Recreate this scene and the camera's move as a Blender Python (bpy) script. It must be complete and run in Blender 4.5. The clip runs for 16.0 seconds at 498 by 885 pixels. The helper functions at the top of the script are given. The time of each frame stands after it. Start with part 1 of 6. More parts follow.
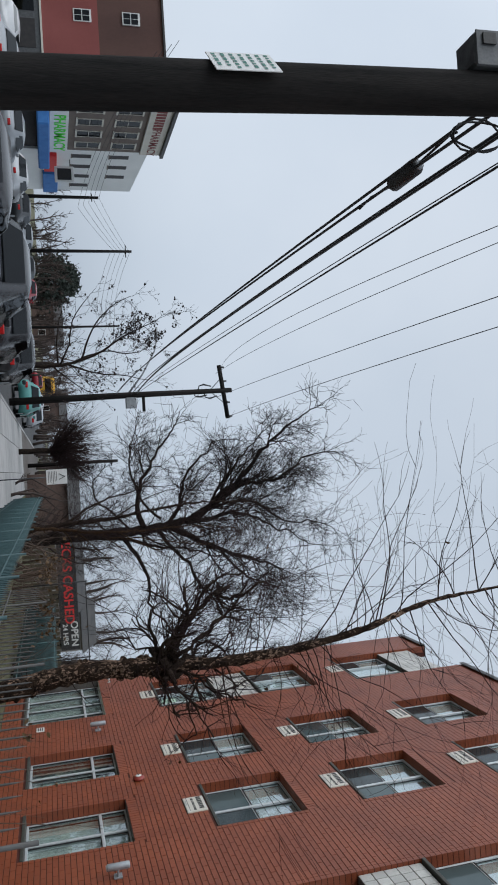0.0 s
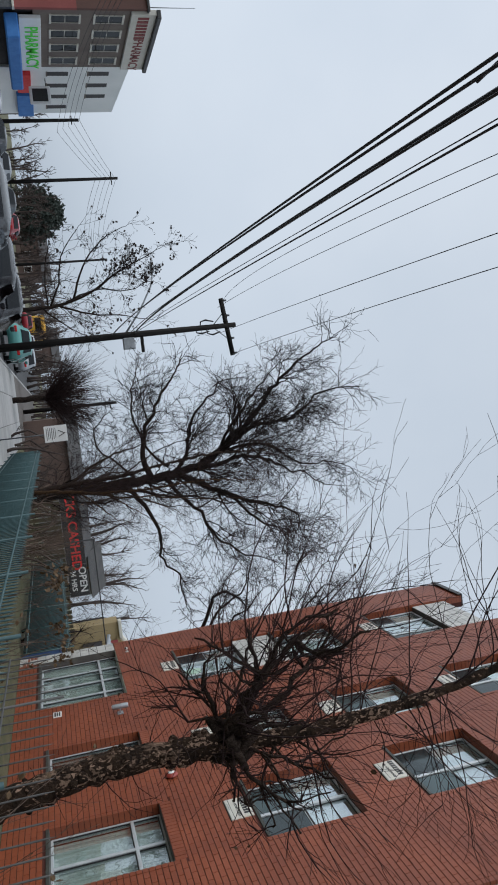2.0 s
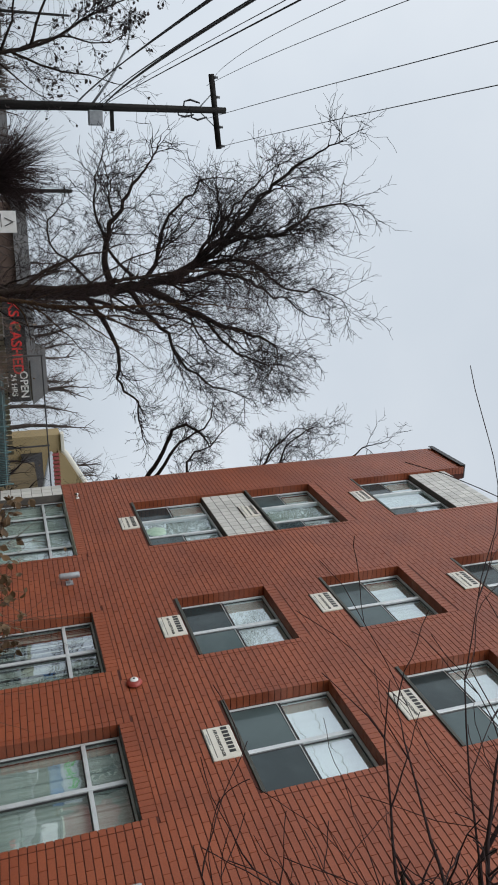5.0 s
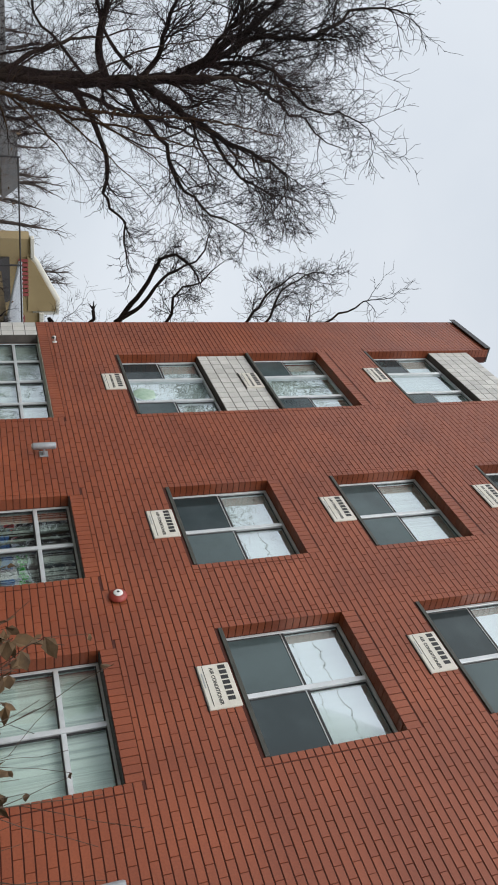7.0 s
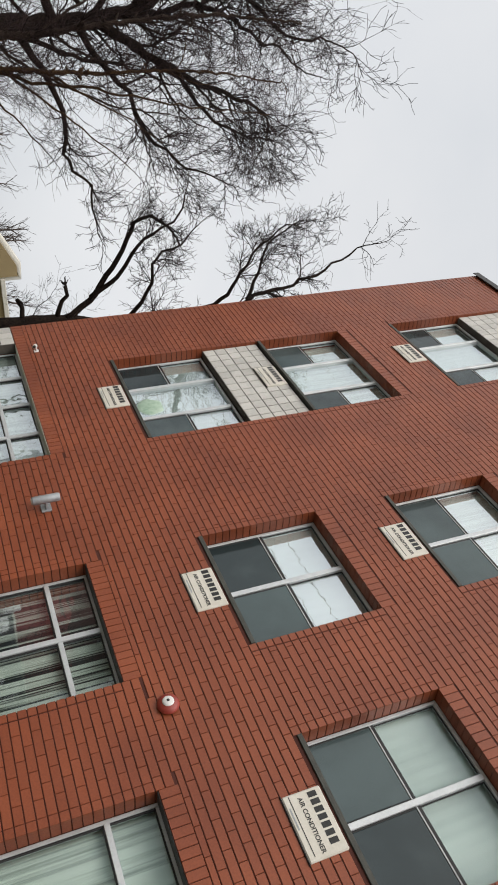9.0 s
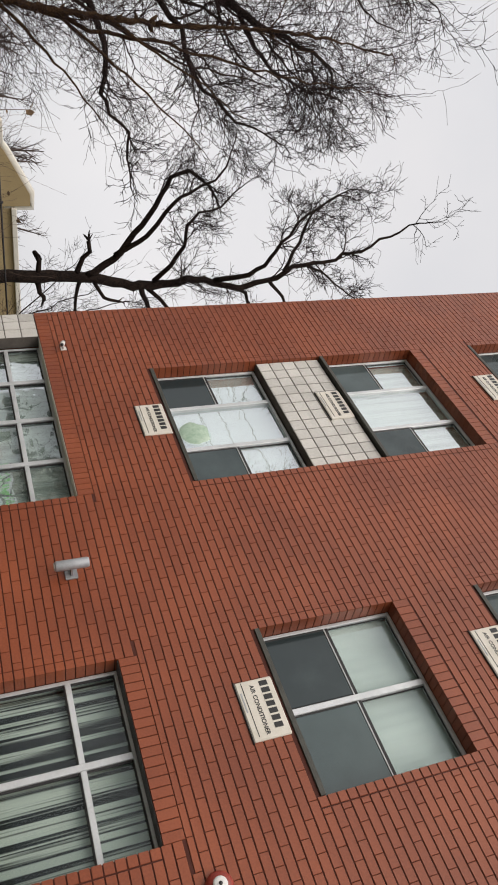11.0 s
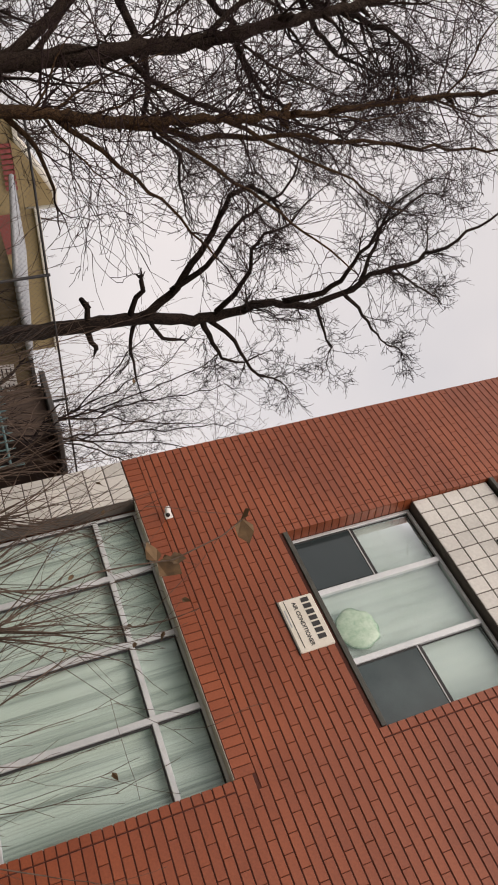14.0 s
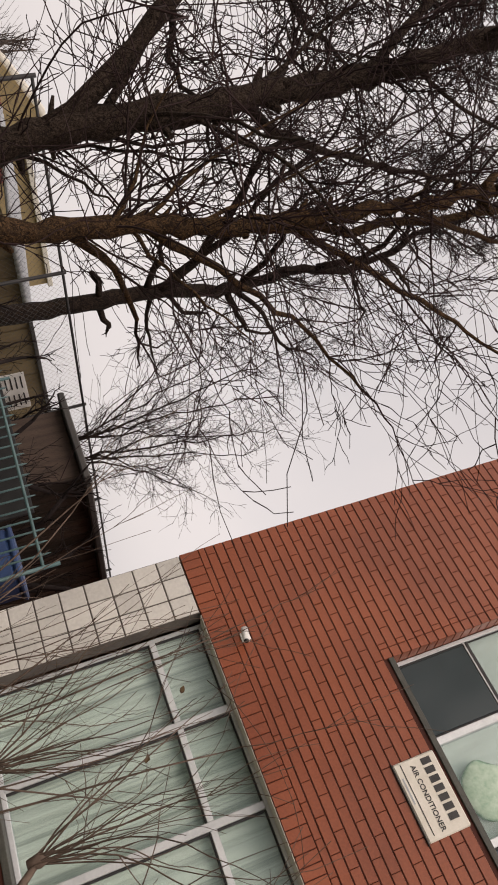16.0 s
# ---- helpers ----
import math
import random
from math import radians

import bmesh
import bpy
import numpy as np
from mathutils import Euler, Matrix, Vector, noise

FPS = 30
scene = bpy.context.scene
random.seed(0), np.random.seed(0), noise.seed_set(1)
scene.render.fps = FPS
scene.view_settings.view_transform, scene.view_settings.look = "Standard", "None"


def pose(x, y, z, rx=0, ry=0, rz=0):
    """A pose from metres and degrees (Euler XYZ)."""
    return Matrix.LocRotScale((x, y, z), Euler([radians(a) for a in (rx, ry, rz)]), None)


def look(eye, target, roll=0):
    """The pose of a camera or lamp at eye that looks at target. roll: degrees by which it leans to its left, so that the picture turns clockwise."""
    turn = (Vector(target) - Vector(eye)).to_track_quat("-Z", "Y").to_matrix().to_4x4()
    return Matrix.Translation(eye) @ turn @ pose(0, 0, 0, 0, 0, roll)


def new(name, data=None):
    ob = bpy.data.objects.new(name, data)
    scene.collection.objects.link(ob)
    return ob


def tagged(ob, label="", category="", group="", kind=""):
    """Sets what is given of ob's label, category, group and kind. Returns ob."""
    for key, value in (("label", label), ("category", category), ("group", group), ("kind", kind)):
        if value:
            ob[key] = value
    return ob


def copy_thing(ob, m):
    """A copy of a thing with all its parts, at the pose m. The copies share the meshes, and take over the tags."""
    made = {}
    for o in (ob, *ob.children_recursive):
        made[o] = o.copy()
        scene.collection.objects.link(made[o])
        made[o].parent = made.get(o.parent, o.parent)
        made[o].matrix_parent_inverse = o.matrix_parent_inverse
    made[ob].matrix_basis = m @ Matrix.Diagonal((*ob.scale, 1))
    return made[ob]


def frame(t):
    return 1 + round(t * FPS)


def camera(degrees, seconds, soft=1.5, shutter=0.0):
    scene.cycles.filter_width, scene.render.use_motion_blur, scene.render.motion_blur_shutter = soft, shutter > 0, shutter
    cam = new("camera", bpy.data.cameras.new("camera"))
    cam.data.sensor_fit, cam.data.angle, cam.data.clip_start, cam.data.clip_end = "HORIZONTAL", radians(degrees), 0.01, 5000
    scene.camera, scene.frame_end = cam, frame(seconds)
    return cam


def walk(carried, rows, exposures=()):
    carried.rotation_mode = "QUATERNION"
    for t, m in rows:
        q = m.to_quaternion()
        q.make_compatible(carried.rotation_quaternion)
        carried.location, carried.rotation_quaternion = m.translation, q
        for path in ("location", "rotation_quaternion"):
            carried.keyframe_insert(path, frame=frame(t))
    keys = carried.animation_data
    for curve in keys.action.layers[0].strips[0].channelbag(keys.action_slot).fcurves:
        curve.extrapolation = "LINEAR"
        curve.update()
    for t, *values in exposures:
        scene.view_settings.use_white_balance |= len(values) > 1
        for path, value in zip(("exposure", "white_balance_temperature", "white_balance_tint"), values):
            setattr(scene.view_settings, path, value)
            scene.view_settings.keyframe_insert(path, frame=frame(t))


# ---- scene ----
PATH = [
    (0.0, (-3.456, 0.454, 1.633), (-3.581, 5.291, 2.894), 86.79),
    (0.5, (-3.569, 0.997, 1.629), (-3.677, 5.836, 2.882), 86.04),
    (1.0, (-3.728, 1.630, 1.646), (-3.742, 6.466, 2.917), 84.77),
    (1.5, (-3.903, 2.259, 1.651), (-3.786, 7.090, 2.933), 84.25),
    (2.0, (-4.005, 2.856, 1.644), (-3.669, 7.687, 2.887), 82.84),
    (2.5, (-4.071, 3.465, 1.618), (-3.514, 8.275, 2.866), 84.46),
    (3.0, (-4.085, 4.196, 1.614), (-3.281, 8.975, 2.848), 84.57),
    (3.5, (-4.004, 5.015, 1.634), (-2.980, 9.736, 2.924), 85.63),
    (4.0, (-3.928, 5.736, 1.649), (-2.655, 10.373, 3.018), 85.10),
    (6.3, (-3.980, 8.821, 1.609), (-1.845, 13.067, 3.162), 86.88),
    (6.5, (-3.953, 9.063, 1.591), (-1.625, 13.204, 3.150), 87.06),
    (7.0, (-3.932, 9.777, 1.583), (-1.372, 13.758, 3.196), 86.97),
    (7.5, (-3.949, 10.433, 1.591), (-1.276, 14.329, 3.228), 84.73),
    (8.0, (-3.920, 11.112, 1.607), (-1.163, 14.926, 3.294), 81.44),
    (8.2, (-3.920, 11.382, 1.602), (-1.127, 15.165, 3.300), 80.33),
    (10.5, (-3.736, 14.549, 1.527), (-0.592, 18.035, 3.248), 82.85),
    (11.0, (-3.780, 15.194, 1.528), (-0.574, 18.628, 3.237), 83.66),
    (11.5, (-3.834, 15.899, 1.568), (-0.649, 19.374, 3.238), 83.23),
    (12.0, (-3.952, 16.559, 1.532), (-0.793, 20.094, 3.119), 81.95),
    (12.5, (-4.045, 17.281, 1.477), (-0.837, 20.803, 2.997), 80.25),
    (13.0, (-4.030, 18.035, 1.484), (-0.752, 21.511, 2.957), 78.99),
    (13.5, (-3.952, 18.721, 1.469), (-0.558, 22.096, 2.918), 77.95),
    (14.0, (-3.909, 19.467, 1.488), (-0.418, 22.742, 2.932), 77.21),
    (14.5, (-3.871, 20.201, 1.496), (-0.251, 23.337, 2.931), 76.63),
    (15.0, (-3.810, 20.909, 1.530), (-0.126, 23.965, 2.976), 76.19),
    (15.5, (-3.781, 21.673, 1.535), (0.013, 24.600, 2.962), 75.65),
    (16.0, (-3.690, 22.408, 1.522), (0.181, 25.257, 2.901), 75.07),
]
cam = camera(35.94, 16.0, soft=1.8)
walk(cam, [(t, look(e, a, r)) for t, e, a, r in PATH],
     exposures=[(0.0, -0.05, 6050, 9), (3.0, 0.0, 6150, 9), (4.2, 0.05, 6300, 9), (6.5, 0.27, 6400, 10), (9.0, 0.3, 6900, 12), (12.0, 0.33, 7200, 17), (16.0, 0.24, 7700, 21)])

# ---- light: an overcast winter sky ----
world = bpy.data.worlds.new("overcast_sky")
scene.world = world
world.use_nodes = True
wn, wl = world.node_tree.nodes, world.node_tree.links
wn.clear()
sky = wn.new("ShaderNodeTexSky")
sky.sky_type, sky.sun_disc = "NISHITA", False
sky.sun_elevation, sky.sun_rotation = radians(48), radians(-80)
sky.dust_density, sky.air_density = 4.0, 1.0
grey = wn.new("ShaderNodeHueSaturation")
grey.inputs["Saturation"].default_value = 0.12
sky_bg = wn.new("ShaderNodeBackground")
sky_bg.inputs["Strength"].default_value = 0.05
cloud = wn.new("ShaderNodeTexNoise")
cloud.inputs["Scale"].default_value, cloud.inputs["Detail"].default_value = 2.2, 5.0
ramp = wn.new("ShaderNodeValToRGB")
ramp.color_ramp.elements[0].position, ramp.color_ramp.elements[1].position = 0.3, 0.75
ramp.color_ramp.elements[0].color = (0.51, 0.58, 0.66, 1)
ramp.color_ramp.elements[1].color = (0.68, 0.725, 0.775, 1)
cloud_bg = wn.new("ShaderNodeBackground")
cloud_bg.inputs["Strength"].default_value = 0.74
both = wn.new("ShaderNodeAddShader")
wout = wn.new("ShaderNodeOutputWorld")
wl.new(sky.outputs[0], grey.inputs["Color"])
wl.new(grey.outputs[0], sky_bg.inputs[0])
wl.new(cloud.outputs["Fac"], ramp.inputs[0])
wl.new(ramp.outputs[0], cloud_bg.inputs[0])
wl.new(sky_bg.outputs[0], both.inputs[0])
wl.new(cloud_bg.outputs[0], both.inputs[1])
wl.new(both.outputs[0], wout.inputs[0])

sun_data = bpy.data.lights.new("veiled_sun", "SUN")
sun_data.energy, sun_data.angle, sun_data.color = 1.3, radians(40), (1.0, 0.97, 0.93)
sun = new("veiled_sun", sun_data)
sun.matrix_world = look((-40, -12, 46), (0, 15, 3))


# ---- materials ----
def mat(name, low, high, rough=0.8, scale=6.0, fine=60.0, bump=0.3, depth=0.01, metal=0.0, per_object=0.0, per_island=0.0, stretch=(1, 1, 1), lo=0.35, hi=0.68):
    """Two colours mixed by a coarse and a fine noise, with fine relief."""
    m = bpy.data.materials.new(name)
    m.use_nodes = True
    n, l = m.node_tree.nodes, m.node_tree.links
    b = n["Principled BSDF"]
    b.inputs["Roughness"].default_value, b.inputs["Metallic"].default_value = rough, metal
    mp = n.new("ShaderNodeMapping")
    mp.inputs["Scale"].default_value = stretch
    geo = n.new("ShaderNodeNewGeometry")
    l.new(geo.outputs["Position"], mp.inputs[0])
    big, small = n.new("ShaderNodeTexNoise"), n.new("ShaderNodeTexNoise")
    for node, s in ((big, scale), (small, fine)):
        l.new(mp.outputs[0], node.inputs["Vector"])
        node.inputs["Scale"].default_value, node.inputs["Detail"].default_value = s, 5.0
    mix = n.new("ShaderNodeMath")
    mix.operation = "MULTIPLY_ADD"
    mix.inputs[1].default_value = 0.6
    half = n.new("ShaderNodeMath")
    half.operation = "MULTIPLY"
    half.inputs[1].default_value = 0.4
    l.new(small.outputs["Fac"], half.inputs[0])
    l.new(big.outputs["Fac"], mix.inputs[0])
    l.new(half.outputs[0], mix.inputs[2])
    fac = mix.outputs[0]
    if per_object or per_island:
        src = n.new("ShaderNodeObjectInfo").outputs["Random"] if per_object else geo.outputs["Random Per Island"]
        off = n.new("ShaderNodeMath")
        off.operation = "MULTIPLY_ADD"
        off.inputs[1].default_value, off.inputs[2].default_value = per_object or per_island, -0.5 * (per_object or per_island)
        l.new(src, off.inputs[0])
        add = n.new("ShaderNodeMath")
        l.new(fac, add.inputs[0])
        l.new(off.outputs[0], add.inputs[1])
        fac = add.outputs[0]
    r = n.new("ShaderNodeValToRGB")
    r.color_ramp.elements[0].position, r.color_ramp.elements[1].position = lo, hi
    r.color_ramp.elements[0].color, r.color_ramp.elements[1].color = (*low, 1), (*high, 1)
    l.new(fac, r.inputs[0])
    l.new(r.outputs[0], b.inputs["Base Color"])
    if bump:
        bp = n.new("ShaderNodeBump")
        bp.inputs["Strength"].default_value, bp.inputs["Distance"].default_value = bump, depth
        l.new(small.outputs["Fac"], bp.inputs["Height"])
        l.new(bp.outputs[0], b.inputs["Normal"])
    return m


def glass_mat(name, tint, clear=0.5):
    """Window glass: seen through, with a sharp reflection of the sky."""
    m = bpy.data.materials.new(name)
    m.use_nodes = True
    n, l = m.node_tree.nodes, m.node_tree.links
    n.remove(n["Principled BSDF"])
    tr, gl, mx, fr = n.new("ShaderNodeBsdfTransparent"), n.new("ShaderNodeBsdfGlossy"), n.new("ShaderNodeMixShader"), n.new("ShaderNodeFresnel")
    tr.inputs[0].default_value = (*tint, 1)
    gl.inputs["Color"].default_value, gl.inputs["Roughness"].default_value = (0.9, 0.95, 1, 1), 0.02
    fr.inputs["IOR"].default_value = clear
    noise_n, bp = n.new("ShaderNodeTexNoise"), n.new("ShaderNodeBump")
    noise_n.inputs["Scale"].default_value = 1.5
    bp.inputs["Strength"].default_value, bp.inputs["Distance"].default_value = 0.06, 0.05
    l.new(noise_n.outputs["Fac"], bp.inputs["Height"])
    l.new(bp.outputs[0], gl.inputs["Normal"])
    dull = n.new("ShaderNodeMath")
    dull.operation = "MULTIPLY"
    dull.inputs[1].default_value = 0.48
    l.new(fr.outputs[0], dull.inputs[0])
    l.new(dull.outputs[0], mx.inputs[0])
    l.new(tr.outputs[0], mx.inputs[1])
    l.new(gl.outputs[0], mx.inputs[2])
    l.new(mx.outputs[0], n["Material Output"].inputs[0])
    return m


def bark_mat(name, dark, mid, pale, scale=9.0, patch=0.42):
    """Patchy bark: three colours by cells, with deep relief."""
    m = mat(name, dark, mid, 0.9, 7.0, 40.0, 0.9, 0.02)
    n, l = m.node_tree.nodes, m.node_tree.links
    vo, no = n.new("ShaderNodeTexVoronoi"), n.new("ShaderNodeTexNoise")
    vo.inputs["Scale"].default_value, no.inputs["Scale"].default_value = scale, scale * 0.8
    geo = n.new("ShaderNodeNewGeometry")
    mp = n.new("ShaderNodeMapping")
    mp.inputs["Scale"].default_value = (1, 1, 0.6)
    l.new(geo.outputs["Position"], mp.inputs[0])
    l.new(mp.outputs[0], no.inputs["Vector"])
    ad = n.new("ShaderNodeMixRGB")
    ad.inputs[0].default_value = 0.25
    l.new(mp.outputs[0], ad.inputs[1])
    l.new(no.outputs["Color"], ad.inputs[2])
    l.new(ad.outputs[0], vo.inputs["Vector"])
    rr = n.new("ShaderNodeValToRGB")
    rr.color_ramp.elements[0].position, rr.color_ramp.elements[1].position = patch, min(0.95, patch + 0.3)
    l.new(vo.outputs["Color"], rr.inputs[0])
    mixc = n.new("ShaderNodeMixRGB")
    b = n["Principled BSDF"]
    old = b.inputs["Base Color"].links[0].from_socket
    l.new(rr.outputs[0], mixc.inputs[0])
    l.new(old, mixc.inputs[1])
    mixc.inputs[2].default_value = (*pale, 1)
    l.new(mixc.outputs[0], b.inputs["Base Color"])
    return m


BRICK = mat("painted_red_brick", (0.195, 0.0445, 0.0165), (0.303, 0.0755, 0.028), 0.44, 0.9, 45.0, 0.35, 0.006, per_island=0.11)
BRICK_ONE = mat("painted_red_brick_piece", (0.195, 0.0445, 0.0165), (0.303, 0.0755, 0.028), 0.44, 0.9, 45.0, 0.35, 0.006, per_object=0.11)
MORTAR = mat("painted_mortar", (0.052, 0.0135, 0.0085), (0.088, 0.022, 0.0135), 0.9, 3.0, 80.0)
TILE = mat("cream_glazed_tile", (0.46, 0.45, 0.42), (0.64, 0.625, 0.585), 0.35, 2.0, 30.0, 0.15, 0.004, per_object=0.25)
GROUT = mat("dark_grout", (0.07, 0.06, 0.055), (0.13, 0.115, 0.10), 0.95, 4.0)
COPING = mat("dark_metal_coping_soffit_shade", (0.03, 0.03, 0.032), (0.06, 0.06, 0.06), 0.5, 3.0)
ALU = mat("aluminium_frame", (0.52, 0.55, 0.56), (0.68, 0.70, 0.71), 0.38, 4.0, 50.0, 0.05, metal=0.35)
DARKSILL = mat("dark_green_sill", (0.035, 0.036, 0.03), (0.07, 0.07, 0.058), 0.55, 8.0)
RUBBER = mat("black_gasket", (0.012, 0.012, 0.013), (0.025, 0.025, 0.026), 0.6, 10.0)
GLASS = glass_mat("window_glass", (0.84, 0.895, 0.88), 1.5)
SCREEN = mat("insect_screen", (0.018, 0.032, 0.035), (0.072, 0.105, 0.108), 0.10, 1.2, 200.0, 0.04, 0.003, per_object=0.5)
# Shade of the curtain folds is put into the colour as dark streaks.
CURTAIN = mat("pale_curtain_fold_shade", (0.36, 0.39, 0.365), (0.72, 0.76, 0.72), 0.9, 0.9, 5.0, 0.2, 0.01, stretch=(0.3, 12, 0.12), lo=0.36, hi=0.52)
SHADE = mat("white_roller_shade", (0.64, 0.675, 0.665), (0.80, 0.83, 0.82), 0.85, 1.0, 40.0)
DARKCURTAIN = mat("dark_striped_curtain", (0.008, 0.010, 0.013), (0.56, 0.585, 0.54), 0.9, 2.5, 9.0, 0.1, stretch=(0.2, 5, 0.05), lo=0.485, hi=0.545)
BAGGREEN = mat("pale_green_plastic", (0.26, 0.42, 0.30), (0.52, 0.64, 0.53), 0.45, 7.0, 30.0, 0.3, 0.01)
ROOM = mat("room_dark", (0.03, 0.03, 0.03), (0.06, 0.055, 0.05), 0.95, 2.0)
ENAMEL = mat("cream_enamel", (0.60, 0.57, 0.49), (0.72, 0.69, 0.62), 0.4, 5.0, 60.0, 0.1, 0.003)
INK = mat("black_ink", (0.012, 0.012, 0.012), (0.03, 0.03, 0.03), 0.5, 20.0)
GALV = mat("galvanised_steel", (0.30, 0.32, 0.34), (0.44, 0.46, 0.48), 0.5, 9.0, 60.0, 0.1, metal=0.3)
REDPAINT = mat("red_enamel", (0.22, 0.03, 0.02), (0.33, 0.05, 0.035), 0.4, 9.0)
WHITE = mat("white_plastic", (0.68, 0.68, 0.66), (0.8, 0.8, 0.78), 0.4, 9.0)
TEAL = mat("teal_painted_iron", (0.015, 0.04, 0.044), (0.035, 0.07, 0.074), 0.5, 5.0, 50.0, 0.2, 0.003)
DULLIRON = mat("weathered_grey_iron", (0.06, 0.06, 0.058), (0.12, 0.115, 0.11), 0.6, 5.0, 50.0, 0.2, 0.003)
DARKSTEEL = mat("dark_grey_steel", (0.06, 0.063, 0.068), (0.13, 0.135, 0.14), 0.5, 9.0, 60.0, 0.1, metal=0.3)
SHRUBTWIG = mat("pale_brown_twig", (0.06, 0.043, 0.033), (0.17, 0.125, 0.10), 0.85, 4.0, 40.0, 0.0)
MIDTEAL = mat("dark_teal_iron", (0.028, 0.066, 0.072), (0.058, 0.112, 0.118), 0.55, 5.0, 50.0, 0.2, 0.003)
TANWALL = mat("tan_board_wall", (0.11, 0.08, 0.042), (0.21, 0.155, 0.08), 0.9, 1.5, 30.0, 0.3, 0.01, stretch=(3, 3, 0.4))
BINBLUE = mat("blue_plastic", (0.02, 0.05, 0.14), (0.035, 0.08, 0.2), 0.5, 4.0)
PALETEAL = mat("faded_teal_iron", (0.05, 0.11, 0.115), (0.10, 0.18, 0.185), 0.5, 5.0, 50.0, 0.2, 0.003)
SHEDWOOD = mat("weathered_brown_boards", (0.022, 0.015, 0.011), (0.075, 0.05, 0.038), 0.9, 3.0, 30.0, 0.5, 0.01, stretch=(4, 4, 0.5), per_object=0.3)
BLACKIRON = mat("black_iron", (0.014, 0.02, 0.02), (0.03, 0.045, 0.04), 0.55, 8.0)
CONCRETE = mat("pavement_concrete", (0.30, 0.30, 0.29), (0.42, 0.41, 0.40), 0.9, 1.2, 50.0, 0.3, 0.01, per_object=0.3)
KERB = mat("kerb_stone", (0.28, 0.28, 0.27), (0.38, 0.37, 0.36), 0.9, 3.0)
ASPHALT = mat("asphalt", (0.04, 0.04, 0.042), (0.07, 0.07, 0.07), 0.9, 0.8, 90.0, 0.5, 0.01)
LAWN = mat("winter_lawn", (0.06, 0.07, 0.03), (0.14, 0.12, 0.06), 0.95, 1.5, 60.0, 0.8, 0.03)
BARK = bark_mat("dark_bark", (0.008, 0.0065, 0.006), (0.022, 0.016, 0.014), (0.038, 0.027, 0.021), 26.0)
PLANE = bark_mat("peeling_bark", (0.008, 0.006, 0.005), (0.045, 0.028, 0.018), (0.34, 0.225, 0.16), 27.0, 0.64)
NEARBARK = bark_mat("rough_dark_bark", (0.008, 0.006, 0.005), (0.028, 0.019, 0.015), (0.062, 0.045, 0.035), 58.0)
ORANGEBARK = bark_mat("orange_brown_bark", (0.012, 0.009, 0.007), (0.038, 0.023, 0.014), (0.095, 0.055, 0.028), 55.0)
TWIG = mat("twig", (0.010, 0.008, 0.008), (0.032, 0.024, 0.023), 0.85, 5.0, 40.0, 0.0)
REDTWIG = mat("reddish_twig", (0.016, 0.010, 0.010), (0.05, 0.032, 0.031), 0.85, 4.0, 40.0, 0.0)
DRYLEAF = mat("dry_leaf", (0.05, 0.029, 0.012), (0.17, 0.10, 0.045), 0.8, 6.0, 40.0, 0.2)
# Needles lightened: the haze over the far tree is part of this colour.
EVERGREEN = mat("hazed_evergreen_needles", (0.028, 0.038, 0.031), (0.06, 0.073, 0.06), 0.9, 1.0, 8.0, 0.0)
DARKLEAF = mat("dark_dead_leaf", (0.02, 0.016, 0.015), (0.05, 0.035, 0.03), 0.85, 6.0)
POLEWOOD = mat("weathered_pole_wood", (0.013, 0.013, 0.013), (0.036, 0.033, 0.031), 0.9, 2.0, 30.0, 0.6, 0.01, stretch=(6, 6, 0.4))
CABLE = mat("black_cable", (0.01, 0.01, 0.011), (0.022, 0.022, 0.024), 0.6, 5.0, bump=0)
STUCCO_RED = mat("faded_red_stucco", (0.21, 0.055, 0.05), (0.29, 0.085, 0.075), 0.85, 0.4, 30.0)
STUCCO_BROWN = mat("brown_stucco", (0.085, 0.043, 0.036), (0.135, 0.07, 0.056), 0.85, 0.5, 30.0, stretch=(1, 1, 0.4))
GREYBRICK = mat("grey_brown_brick", (0.13, 0.105, 0.09), (0.21, 0.175, 0.15), 0.9, 0.8, 25.0)
PALEWALL = mat("pale_painted_wall", (0.72, 0.74, 0.72), (0.84, 0.85, 0.83), 0.8, 0.5, 20.0)
BLUE = mat("blue_awning", (0.03, 0.14, 0.42), (0.06, 0.22, 0.55), 0.6, 2.0)
GREEN = mat("bright_green_letters", (0.06, 0.72, 0.02), (0.09, 0.82, 0.04), 0.5, 5.0)
MAROON = mat("maroon_letters", (0.16, 0.02, 0.02), (0.22, 0.035, 0.03), 0.6, 5.0)
REDLETTER = mat("red_sign_letters", (0.60, 0.02, 0.02), (0.74, 0.04, 0.035), 0.5, 5.0)
FADEDRED = mat("faded_red_letters", (0.24, 0.045, 0.045), (0.34, 0.08, 0.075), 0.7, 5.0)
SIGNBLACK = mat("black_sign_board", (0.015, 0.015, 0.016), (0.035, 0.03, 0.03), 0.6, 4.0)
CREAMBOARD = mat("cream_sign_board", (0.56, 0.54, 0.47), (0.66, 0.63, 0.56), 0.7, 1.5)
YELLOW = mat("ochre_stucco", (0.27, 0.20, 0.10), (0.37, 0.285, 0.15), 0.85, 0.6, 20.0)
OLIVE = mat("olive_brown_fence_boards", (0.06, 0.055, 0.03), (0.13, 0.105, 0.06), 0.9, 2.0, 30.0, per_object=0.4)
HOUSE = mat("weathered_siding", (0.18, 0.17, 0.16), (0.32, 0.30, 0.28), 0.9, 0.5)
HOUSEBROWN = mat("brown_brick_far", (0.09, 0.06, 0.05), (0.15, 0.10, 0.08), 0.9, 0.5)
ROOF = mat("dark_roofing", (0.04, 0.04, 0.042), (0.08, 0.075, 0.07), 0.9, 1.0)
